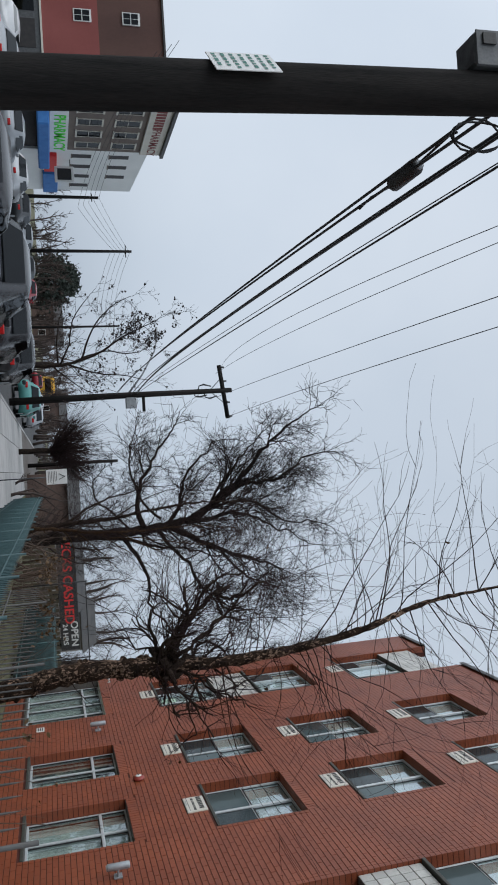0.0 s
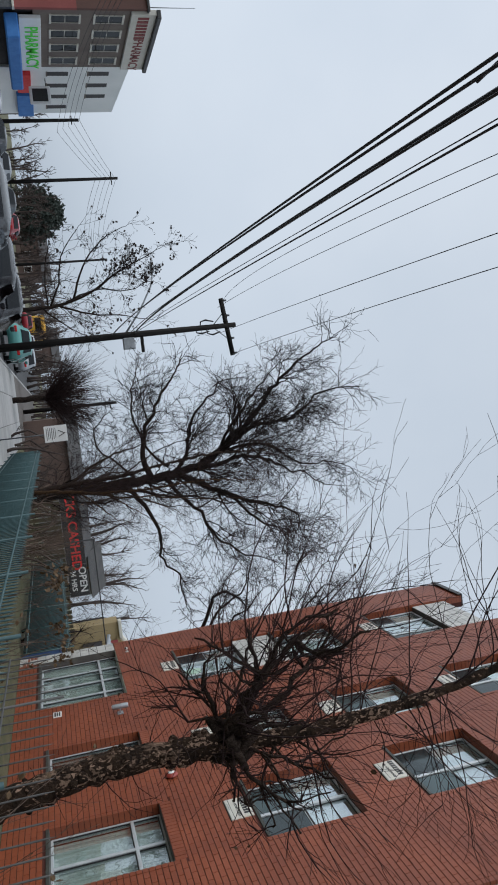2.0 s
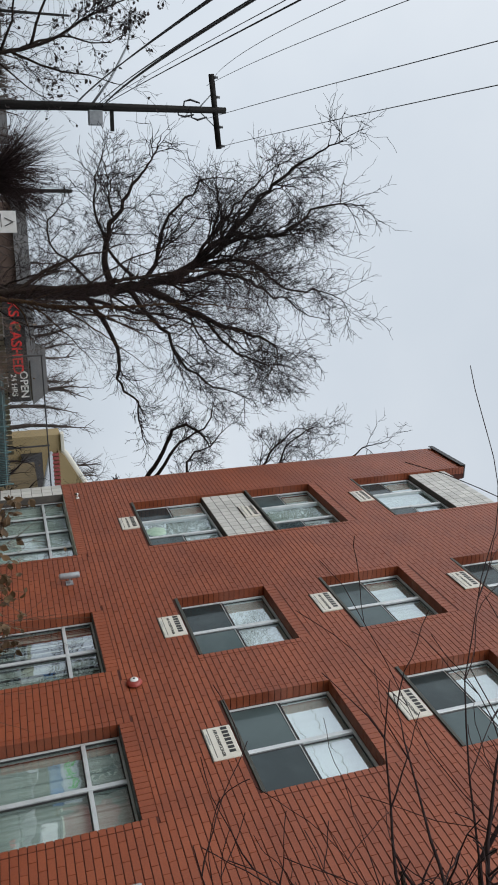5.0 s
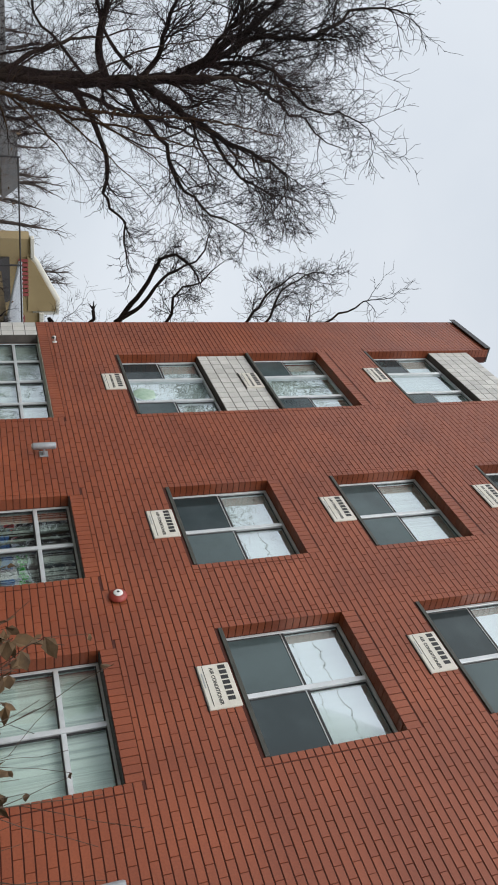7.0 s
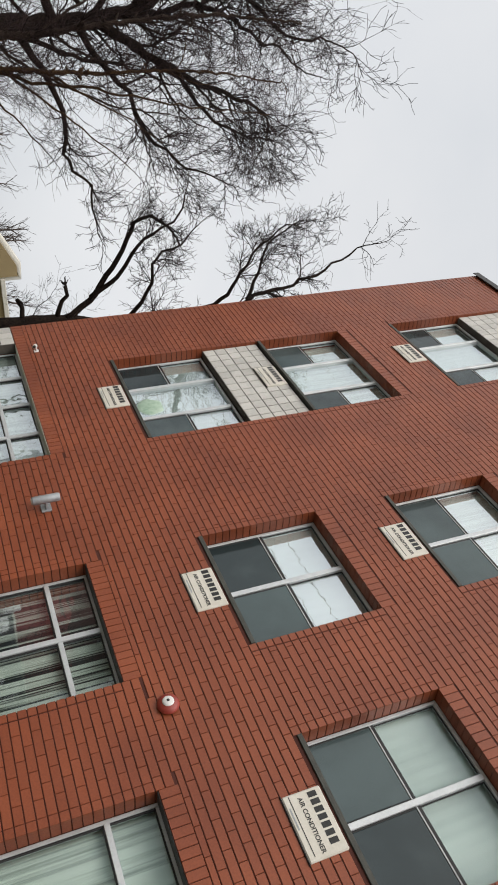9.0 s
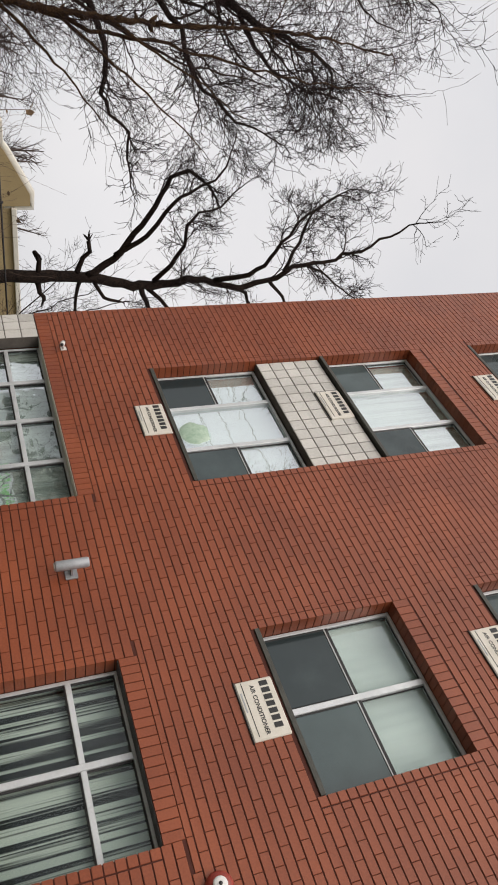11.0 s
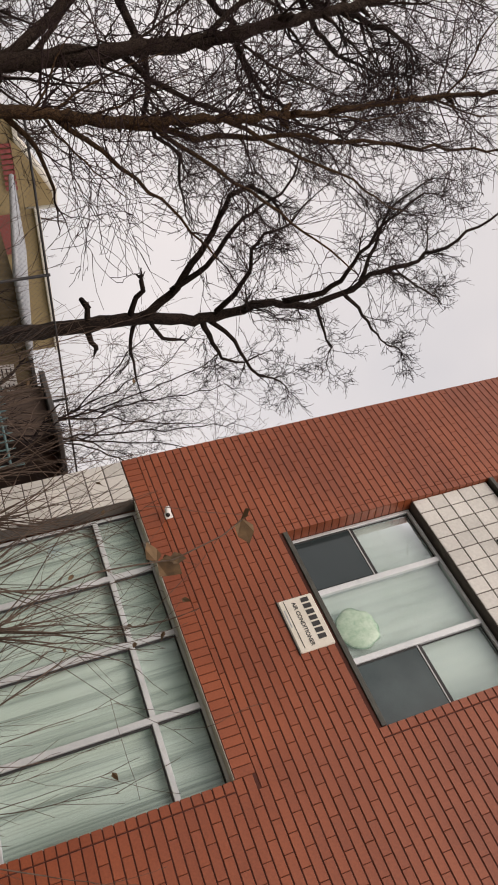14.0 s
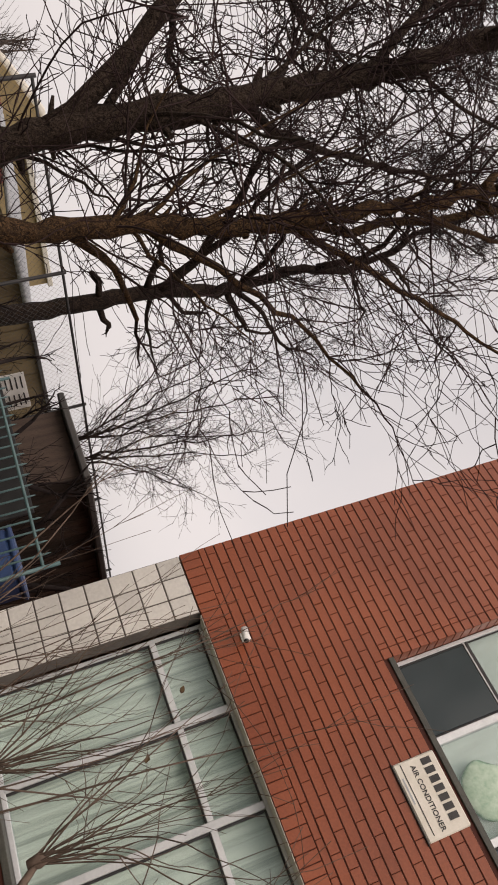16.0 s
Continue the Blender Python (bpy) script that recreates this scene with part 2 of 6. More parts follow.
BUSYELLOW = mat("yellow_paint", (0.62, 0.33, 0.02), (0.72, 0.40, 0.04), 0.4, 2.0)
CARGLASS = glass_mat("car_glass", (0.06, 0.07, 0.08), 1.6)
TYRE = mat("tyre_rubber", (0.012, 0.012, 0.012), (0.03, 0.03, 0.03), 0.9, 12.0)
TAIL = mat("red_lamp_lens", (0.40, 0.01, 0.01), (0.5, 0.02, 0.02), 0.2, 5.0)


# Paler than TWIG: distance haze is put into the colour.
FARTWIG = mat("distant_twig_hazed", (0.045, 0.035, 0.032), (0.11, 0.088, 0.078), 0.95, 1.0, 10.0, 0.0)
for m_ in (BRICK, BRICK_ONE):
    m_.node_tree.nodes["Principled BSDF"].inputs["Specular IOR Level"].default_value = 0.5
for m_ in (SHRUBTWIG, BARK, NEARBARK, PLANE, ORANGEBARK, TWIG, REDTWIG, FARTWIG, POLEWOOD):
    m_.node_tree.nodes["Principled BSDF"].inputs["Specular IOR Level"].default_value = 0.1


def paint(name, c):
    return mat(name, tuple(v * 0.8 for v in c), c, 0.2, 1.0, 20.0, 0.0)


# ---- mesh helpers ----
def quick(name, verts, faces, material, parent=None, smooth=False):
    me = bpy.data.meshes.new(name)
    me.from_pydata([tuple(v) for v in verts], [], faces)
    me.materials.append(material)
    if smooth:
        me.polygons.foreach_set("use_smooth", [True] * len(me.polygons))
    me.update()
    ob = new(name, me)
    ob.parent = parent
    return ob


def part(name, bm, material, parent=None, label=""):
    me = bpy.data.meshes.new(name)
    bmesh.ops.recalc_face_normals(bm, faces=bm.faces)
    bm.to_mesh(me)
    bm.free()
    me.materials.append(material)
    ob = new(name, me)
    ob.parent = parent
    return tagged(ob, label)


def empty(name, label, category, group="", kind="", at=(0, 0, 0)):
    ob = new(name)
    ob.empty_display_size = 0.1
    ob.matrix_basis = Matrix.Translation(at)
    return tagged(ob, label, category, group, kind)


def block(bm, x0, x1, y0, y1, z0, z1, bevel=0.0):
    """A box with softened edges, added to bm."""
    made = bmesh.ops.create_cube(bm, size=1, matrix=Matrix.Translation(((x0 + x1) / 2, (y0 + y1) / 2, (z0 + z1) / 2)) @ Matrix.Diagonal((abs(x1 - x0), abs(y1 - y0), abs(z1 - z0), 1)))
    if bevel:
        edges = list({e for v in made["verts"] for e in v.link_edges})
        bmesh.ops.bevel(bm, geom=edges, offset=bevel, segments=1, affect="EDGES")
    return bm


def box(name, x0, x1, y0, y1, z0, z1, material, parent=None, bevel=0.004, label=""):
    return part(name, block(bmesh.new(), x0, x1, y0, y1, z0, z1, bevel), material, parent, label)


class Tubes:
    """Gathers tapered round rods into one mesh."""

    def __init__(self):
        self.v, self.f = [], []

    def add(self, pts, radii, sides=5, cap=True):
        base, n = len(self.v), len(pts)
        side = None
        for i, p in enumerate(pts):
            d = (pts[min(i + 1, n - 1)] - pts[max(i - 1, 0)])
            d = d.normalized() if d.length > 1e-9 else Vector((0, 0, 1))
            if side is None:
                side = d.orthogonal().normalized()
            else:
                side = side - d * side.dot(d)
                side = side.normalized() if side.length > 1e-6 else d.orthogonal().normalized()
            up = d.cross(side)
            for k in range(sides):
                a = 2 * math.pi * k / sides
                self.v.append(p + (side * math.cos(a) + up * math.sin(a)) * radii[i])
        for i in range(n - 1):
            for k in range(sides):
                a, b = base + i * sides + k, base + i * sides + (k + 1) % sides
                self.f.append((a, b, b + sides, a + sides))
        if cap:
            self.f.append(tuple(base + k for k in reversed(range(sides))))
            self.f.append(tuple(base + (n - 1) * sides + k for k in range(sides)))
        return self

    def build(self, name, material, parent=None, label="", smooth=True):
        return tagged(quick(name, self.v, self.f, material, parent, smooth), label)


def rod(name, a, b, r, material, parent=None, sides=8, label=""):
    return Tubes().add([Vector(a), Vector(b)], [r, r], sides).build(name, material, parent, label)


LETTERS = {}


def lettering(name, words, size, material, m, parent=None, depth=0.004):
    """Built-in font, as a mesh, centred at the pose m."""
    key = (words, size)
    if key not in LETTERS:
        cu = bpy.data.curves.new("lettering", "FONT")
        cu.offset = size * 0.016
        cu.body, cu.size, cu.extrude, cu.align_x, cu.align_y = words, size, depth, "CENTER", "CENTER"
        tmp = new("lettering", cu)
        LETTERS[key] = bpy.data.meshes.new_from_object(tmp.evaluated_get(bpy.context.evaluated_depsgraph_get()))
        bpy.data.objects.remove(tmp)
    me = LETTERS[key].copy()
    me.materials.clear()
    me.materials.append(material)
    ob = new(name, me)
    ob.parent = parent
    ob.matrix_basis = m
    return ob


def facing(direction, at):
    """The pose of a flat thing whose front looks along direction, upright."""
    z = Vector(direction).normalized()
    x = Vector((0, 0, 1)).cross(z).normalized()
    y = z.cross(x)
    m = Matrix((x, y, z)).transposed().to_4x4()
    m.translation = at
    return m


# ---- ground ----
def sheet(name, x0, x1, y0, y1, z, material, label, category, n=1):
    ob = quick(name, [(x0, y0, z), (x1, y0, z), (x1, y1, z), (x0, y1, z)], [(0, 1, 2, 3)], material)
    return tagged(ob, label, category, kind="structure")


sheet("ground", -900, 900, -900, 1500, -0.16, LAWN, "winter grass and bare earth reaching the horizon", "ground")
sheet("road", -22.3, -6.6, -60, 400, -0.15, ASPHALT, "worn grey asphalt avenue with parked cars", "road")
sheet("lawn", -2.2, 3.2, -20, 27, 0.0, LAWN, "narrow winter lawn between fence and brick building", "lawn")
pavement = box("pavement", -6.45, -2.2, -20, 120, -0.3, -0.02, GROUT, bevel=0)
tagged(pavement, "concrete slab pavement beside an iron fence", "pavement", kind="structure")
slab_me = None
for i in range(34):
    for j in range(3):
        if slab_me is None:
            ob = box("slab", -0.69, 0.69, -0.74, 0.74, -0.04, 0.0, CONCRETE, pavement, 0.008)
            slab_me = ob.data
        else:
            ob = new("slab", slab_me)
            ob.parent = pavement
        ob.location = (-5.72 + j * 1.4, 1.0 + i * 1.5, 0.0)
kerb = tagged(box("kerb", -6.62, -6.45, -20, 120, -0.3, 0.0, KERB, bevel=0.02), "worn grey stone kerb beside the road", "kerb", kind="structure")
far_walk = tagged(box("pavement_far", -26.3, -22.3, -20, 200, -0.3, 0.0, CONCRETE, bevel=0.02), "grey pavement across the avenue", "pavement", kind="structure")

# ---- the brick apartment building ----
FX, Y_END, Y_START, TOP = 3.2, 26.32, 2.0, 13.62
COURSE, BRICK_L, JOINT, PERP = 0.1005, 0.298, 0.0125, 0.0056
HEAD = 0.2
ROWS_Z = [(4.26, 6.02), (7.16, 8.92), (10.12, 11.88)]
COLS = [(22.05, 24.58, "triple"), (17.75, 19.66, "double"), (14.55, 16.50, "double"), (9.65, 12.18, "triple"), (4.9, 6.85, "double")]
GROUND_WINDOWS = [(22.05, 25.62, 4), (17.72, 19.63, 2), (14.56, 16.40, 2), (8.6, 12.18, 4), (4.9, 6.85, 2)]
openings = []
for y0, y1, kind in COLS:
    for r, (z0, z1) in enumerate(ROWS_Z):
        if kind == "triple" and r == 0:
            openings.append((y0, y1, z0, ROWS_Z[1][1]))
        elif kind == "triple" and r == 2:
            openings.append((y0, y1, z0, TOP + 1))
        elif kind == "double":
            openings.append((y0, y1, z0, z1))
for y0, y1, n in GROUND_WINDOWS:
    openings.append((y0, Y_END + 1 if y1 > 25 else y1, 0.75 if n == 2 else 0.55, 2.745))


def spans(z0, z1):
    """Stretches of wall along y that no opening breaks, at that height; each end says whether it is a jamb."""
    zm = (z0 + z1) / 2
    cuts = sorted((a, b) for a, b, c, d in openings if c < zm < (d + HEAD if d < TOP - HEAD else d))
    out, at = [], Y_START
    for a, b in cuts:
        if a > at:
            out.append((at, a))
        at = max(at, b)
    if at < Y_END:
        out.append((at, Y_END))
    return out


bv, bf, singles = [], [], []


def add_brick(y0, y1, z0, z1, deep, near=FX):
    i, w = len(bv), near + deep
    e = 0.0022
    bv.extend([(near, y0 + e, z0 + e), (near, y1 - e, z0 + e), (near, y1 - e, z1 - e), (near, y0 + e, z1 - e),
               (near + 0.004, y0, z0), (near + 0.004, y1, z0), (near + 0.004, y1, z1), (near + 0.004, y0, z1),
               (w, y0, z0), (w, y1, z0), (w, y1, z1), (w, y0, z1)])
    bf.append((i, i + 3, i + 2, i + 1))
    for a, b in ((0, 4), (4, 8)):
        for k in range(4):
            k2 = (k + 1) % 4
            bf.append((i + a + k, i + a + k2, i + b + k2, i + b + k))


rng = random.Random(5)
row = 0
z = 0.0
while z < TOP - 0.01:
    z0, z1 = z + JOINT / 2, min(z + COURSE - JOINT / 2, TOP)
    soffit = [o for o in openings if abs(o[3] - z0) < COURSE * 0.75 and o[3] <= z0 + 0.03]
    for a, b in spans(z0, z1):
        if any(abs(o[0] - b) < 1e-6 and o[2] < (z0 + z1) / 2 < o[3] for o in openings):
            add_brick(b - 0.098, b, z0, z1, 0.2)
            b -= 0.112
        if any(abs(o[1] - a) < 1e-6 and o[2] < (z0 + z1) / 2 < o[3] for o in openings):
            add_brick(a, a + 0.098, z0, z1, 0.2)
            a += 0.104
        shift = 0.5 * BRICK_L if row % 2 else 0.0
        y = math.floor((a - shift) / BRICK_L) * BRICK_L + shift
        if y + BRICK_L - a < 0.045:
            y += BRICK_L
        begun = False
        while y < b - 0.001:
            y0, y1 = y + PERP / 2, y + BRICK_L - PERP / 2
            if not begun:
                y0, begun = a, True
            if y + BRICK_L > b - 0.045:
                y1, y = b, b
            if y1 - y0 > 0.015:
                jamb = y0 < a + 0.001 or y1 > b - 0.001
                head = any(o[0] - 0.02 < (y0 + y1) / 2 < o[1] + 0.02 for o in soffit)
                proud = rng.uniform(-0.0012, 0.0012)
                c0, c1 = z0, z1
                for o in openings:
                    if o[0] < y1 - 0.002 and y0 + 0.002 < o[1]:
                        if z0 < o[2] < z1:
                            c1 = o[2]
                        top = o[3] + HEAD + 0.004
                        if z0 < top < z1:
                            c0 = top
                if c1 - c0 < 0.012:
                    y += BRICK_L
                    continue
                if 19.9 < y0 and y1 < 21.9 and 2.9 < z0 < 6.4 and abs(y1 - y0 - BRICK_L + PERP) < 0.002 and c0 == z0 and c1 == z1 and len(singles) < 290:
                    singles.append((y0, z0))
                else:
                    add_brick(y0, y1, c0, c1, 0.2 if jamb or head else 0.012, FX + proud)
            y += BRICK_L
    row += 1
    z += COURSE

for o in openings:
    if o[3] < TOP - HEAD:
        n = max(1, round((min(o[1], Y_END) - o[0]) / 0.1))
        w = (min(o[1], Y_END) - o[0]) / n
        for k in range(n):
            add_brick(o[0] + k * w + 0.004, o[0] + (k + 1) * w - 0.004, o[3], o[3] + HEAD - 0.004, 0.2, FX + rng.uniform(-0.0015, 0.0015))

building = empty("apartment_building", "four-storey painted red brick apartment building with cream tile panels", "building", at=(FX + 5, 14, 0))


def settle(ob, parent):
    """Puts a part under its thing and leaves it where it stands."""
    ob.parent = parent
    ob.matrix_parent_inverse = parent.matrix_basis.inverted()
    return ob


# the mortar bed behind the bricks, cut by the openings
ys = sorted({Y_START, Y_END} | {v for o in openings for v in o[:2] if v < Y_END})
zs = sorted({0.0, TOP} | {v for o in openings for v in o[2:] if v < TOP})
mbm = bmesh.new()
for a, b in zip(ys, ys[1:]):
    for c, d in zip(zs, zs[1:]):
        ym, zm = (a + b) / 2, (c + d) / 2
        if not any(o[0] < ym < o[1] and o[2] < zm < o[3] for o in openings):
            lo = 0.008 if any(abs(o[1] - a) < 1e-6 and o[2] < zm < o[3] for o in openings) else 0
            hi = 0.008 if any(abs(o[0] - b) < 1e-6 and o[2] < zm < o[3] for o in openings) else 0
            up = 0.008 if any(abs(o[3] - c) < 1e-6 and o[0] < ym < o[1] for o in openings) else 0
            block(mbm, FX + 0.008, FX + 0.36, a + lo, b - hi, c + up, d)
wall_bed = tagged(settle(part("wall", mbm, MORTAR), building), "dark mortar bed of the brick wall", kind="stuff")
# the rest of the block: side and back walls, roof
hull = bmesh.new()
block(hull, FX + 1.6, FX + 12, Y_START, Y_END - 0.01, 0, TOP - 0.3)
settle(part("inner_core", hull, ROOM), building)
settle(box("end_wall", FX + 0.36, FX + 12, Y_END - 0.3, Y_END - 0.004, 0, TOP, BRICK, bevel=0), building)
settle(box("end_wall", FX + 0.36, FX + 12, Y_START, Y_START + 0.3, 0, TOP, BRICK, bevel=0), building)
settle(box("roof", FX + 0.3, FX + 12, Y_START, Y_END - 0.31, TOP - 0.35, TOP - 0.3, ROOF, bevel=0), building)
for k in range(5):
    zf = (2.95, 6.05, 8.95, 11.9)[min(k, 3)]
    if k < 4:
        settle(box("floor_slab", FX + 0.42, FX + 1.6, Y_START, Y_END - 0.31, zf + 0.05, zf + 0.25, ROOM, bevel=0), building)


def coping(a, b, x0, z):
    bm = bmesh.new()
    block(bm, x0 - 0.05, x0 + 0.34, a, b, z, z + 0.05, 0.008)
    block(bm, x0 - 0.06, x0 - 0.045, a, b, z - 0.10, z + 0.052, 0.004)
    settle(part("coping", bm, COPING, None, "dark metal coping along the roof edge"), building)


coping(24.58, Y_END + 0.04, FX, TOP)
coping(12.18, 22.05, FX, TOP)
coping(6.85, 9.65, FX, TOP)
coping(Y_START, 6.85, FX, TOP)
for y0, y1, kind in COLS:
    if kind == "triple":
        coping(y0, y1, FX + 0.2, 13.0)


def tile_field(name, y0, y1, z0, z1, x, ny, nz, label):
    """A field of square glazed tiles, each its own piece, on a grout bed."""
    bed = settle(box(name, x + 0.01, x + 0.2, y0, y1, z0, z1, GROUT, bevel=0, label=label), building)
    dy, dz, me = (y1 - y0) / ny, (z1 - z0) / nz, None
    for i in range(ny):
        for j in range(nz):
            if me is None:
                ob = box("tile", 0, 0.03, -dy / 2 + 0.007, dy / 2 - 0.007, -dz / 2 + 0.007, dz / 2 - 0.007, TILE, None, 0.004)
                me = ob.data
            else:
                ob = new("tile", me)
            ob.parent = bed
            ob.location = (x + rng.uniform(-0.0015, 0.0015), y0 + (i + 0.5) * dy, z0 + (j + 0.5) * dz)


for y0, y1, kind in COLS:
    if kind == "triple":
        tile_field("tile_panel", y0, y1, 6.04, 7.14, FX + 0.06, 12, 5, "cream glazed tile panel between two windows")
        tile_field("tile_panel", y0, y1, 11.9, 13.0, FX + 0.06, 12, 5, "cream glazed tile panel under the roof edge")
tile_field("tile_pier", 25.64, Y_END - 0.01, 0.0, 2.735, FX + 0.0, 3, 11, "cream glazed tile pier at the building corner")


# ---- windows ----
def curtain(y0, y1, z0, z1, x, material, label, waves=9.0):
    n = max(8, int((y1 - y0) * 26))
    v, f = [], []
    for i in range(n + 1):
        y = y0 + (y1 - y0) * i / n
        w = 0.02 * math.sin(i / n * waves * 6.28 * (y1 - y0) / 2) + 0.008 * math.sin(i * 1.7)
        for zz, k in ((z0, 1.0), ((z0 + z1) / 2, 0.85), (z1, 0.6)):
            v.append((x + w * k, y, zz))
    for i in range(n):
        for j in range(2):
            a = i * 3 + j
            f.append((a, a + 1, a + 4, a + 3))
    ob = quick("curtain", v, f, material, None, True)
    return tagged(ob, label, "curtain", "window curtains")


def bars(win, name, x0, x1, y0, y1, z0, z1, material=ALU, label=""):
    return settle(box(name, x0, x1, y0, y1, z0, z1, material, None, 0.005, label), win)


def window(name, y0, y1, z0, z1, kind, dressing):
    x = FX + 0.2
    win = empty(name, "aluminium framed window set back in red brick" if kind != "grid" else "large aluminium grid window of the ground floor", "window", "facade windows", "structure", at=(x, (y0 + y1) / 2, z0))
    bars(win, "sill", FX - 0.012, x + 0.1, y0 + 0.003, y1 - 0.003, z0 + 0.002, z0 + 0.06, DARKSILL, "dark painted metal sill")
    z0 += 0.06
    t = 0.045
    bars(win, "frame", x, x + 0.09, y0 + 0.004, y0 + t, z0, z1 - 0.004)
    bars(win, "frame", x, x + 0.09, y1 - t, y1 - 0.004, z0, z1 - 0.004)
    bars(win, "frame", x, x + 0.09, y0 + t, y1 - t, z1 - t, z1 - 0.004)
    bars(win, "frame", x, x + 0.09, y0 + t, y1 - t, z0, z0 + t)
    w = y1 - y0
    if kind == "double":
        mulls = [(y0 + y1) / 2]
    elif kind == "triple":
        mulls = [y0 + w * 0.32, y0 + w * 0.68]
    else:
        n = 4 if w > 3 else 2
        mulls = [y0 + w * k / n for k in range(1, n)]
    for m in mulls:
        bars(win, "mullion", x - 0.012, x + 0.085, m - 0.035, m + 0.035, z0 + t, z1 - t)
    lines = [y0 + t] + mulls + [y1 - t]
    cells = [(a + (0.035 if k else 0), b - (0.035 if k < len(lines) - 2 else 0)) for k, (a, b) in enumerate(zip(lines, lines[1:]))]
    tz = 2.22
    for k, (a, b) in enumerate(cells):
        if kind == "grid":
            bars(win, "transom", x - 0.006, x + 0.08, a, b, tz - 0.03, tz + 0.03)
            for c, d in ((z0 + t, tz - 0.03), (tz + 0.03, z1 - t)):
                bars(win, "gasket", x + 0.008, x + 0.034, b - 0.022, b, c, d - 0.02, RUBBER)
                bars(win, "gasket", x + 0.008, x + 0.034, a, b, d - 0.018, d, RUBBER)
                pane = bars(win, "pane", x + 0.036, x + 0.042, a, b, c, d, GLASS)
                pane.visible_shadow = False
        elif kind == "triple" and k == 1:
            pane = bars(win, "pane", x + 0.036, x + 0.042, a, b, z0 + t, z1 - t, GLASS)
            pane.visible_shadow = False
        else:
            zm = (z0 + z1) / 2
            bars(win, "meeting_rail", x + 0.012, x + 0.07, a, b, zm - 0.02, zm + 0.02, RUBBER)
            bars(win, "meeting_rail", x + 0.004, x + 0.012, a, b, zm - 0.036, zm - 0.02, ALU)
            bars(win, "gasket", x + 0.03, x + 0.045, b - 0.016, b, zm + 0.022, z1 - t, RUBBER)
            bars(win, "gasket", x + 0.03, x + 0.045, a, b - 0.017, z1 - t - 0.016, z1 - t, RUBBER)
            bars(win, "insect_screen", x + 0.014, x + 0.02, a + 0.02, b - 0.02, z0 + t + 0.02, zm - 0.036, SCREEN, "dark insect screen over the lower sash")
            for c, d in ((z0 + t, z0 + t + 0.02), ):
                bars(win, "screen_frame", x + 0.008, x + 0.024, a, b, c, d, RUBBER)
            for c, d in ((a, a + 0.02), (b - 0.02, b)):
                bars(win, "screen_frame", x + 0.008, x + 0.024, c, d, z0 + t, zm - 0.036, RUBBER)
            pane = bars(win, "pane", x + 0.046, x + 0.052, a, b, zm + 0.022, z1 - t, GLASS)
            pane.visible_shadow = False
    if kind == "grid":
        # Dark strip puts the brick soffit's shade in; corner window gets a pale board.
        bars(win, "soffit_strip", FX + 0.006, x + 0.002, y0 + 0.004, y1 - 0.004, z1 - 0.014, z1 - 0.005, CREAMBOARD if y1 > 25 else COPING, "pale soffit board under the lintel" if y1 > 25 else "dark strip imitating shade on the brick soffit")
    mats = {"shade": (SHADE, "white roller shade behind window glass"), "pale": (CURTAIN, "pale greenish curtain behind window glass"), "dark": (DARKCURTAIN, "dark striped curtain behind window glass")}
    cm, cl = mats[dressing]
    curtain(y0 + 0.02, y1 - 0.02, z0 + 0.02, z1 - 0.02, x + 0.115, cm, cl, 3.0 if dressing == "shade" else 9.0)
    return win


count = 0
for ci, (y0, y1, kind) in enumerate(COLS):
    for r, (z0, z1) in enumerate(ROWS_Z):
        count += 1
        window("window_%d" % count, y0, y1, z0, z1, kind, ("shade", "pale", "shade", "pale", "shade")[(ci * 2 + r) % 5])
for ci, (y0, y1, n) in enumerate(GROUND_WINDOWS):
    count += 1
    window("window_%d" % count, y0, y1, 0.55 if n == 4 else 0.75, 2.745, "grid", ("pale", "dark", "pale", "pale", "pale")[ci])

# a full plastic bag on the sill inside a window
bag_rng = random.Random(7)
bag = bmesh.new()
bmesh.ops.create_icosphere(bag, subdivisions=3, radius=1.0)
for v_ in bag.verts:
    k_ = 1 + 0.07 * math.sin(6 * v_.co.y + 2) * math.cos(5 * v_.co.z) + bag_rng.uniform(-0.03, 0.03)
    v_.co = Vector((v_.co.x * 0.05 * k_, v_.co.y * 0.26 * k_, (v_.co.z + 1) * 0.24 * k_))
bag_ob = tagged(part("plastic_bag", bag, BAGGREEN), "pale green plastic bag standing behind window glass", "bag")
bag_ob.data.polygons.foreach_set("use_smooth", [True] * len(bag_ob.data.polygons))
bag_ob.location = (FX + 0.255, 23.25, 4.39)

# ---- air conditioner covers ----
LW = facing((-1, 0, 0), (0, 0, 0))


def air_conditioner(y, z, x):
    """A wall sleeve cover with its printed front; y and z are its middle."""
    ac = empty("air_conditioner", "cream enamelled air conditioner cover with black lettering in the wall", "air conditioner", "wall air conditioners", at=(x, y, z - 0.2))
    body = bmesh.new()
    block(body, -0.022, 0.05, -0.33, 0.33, 0.0, 0.405, 0.012)
    part("cover", body, ENAMEL, ac)
    box("rim", -0.018, 0.02, -0.345, 0.345, -0.012, 0.0, RUBBER, ac, 0.003)
    for k in range(7):
        box("letter_mark", -0.0252, -0.0222, 0.265 - k * 0.079 - 0.028, 0.265 - k * 0.079 + 0.028, 0.255, 0.345, INK, ac, 0.0)
    lettering("lettering", "AIR CONDITIONER", 0.064, INK, Matrix.Translation((-0.0235, -0.01, 0.165)) @ LW, ac, 0.002)
    box("rule", -0.0250, -0.0222, -0.29, 0.31, 0.062, 0.07, INK, ac, 0.0)
    box("grille_slot", -0.0250, -0.0222, -0.02, 0.2, 0.028, 0.042, GALV, ac, 0.0)
    return ac


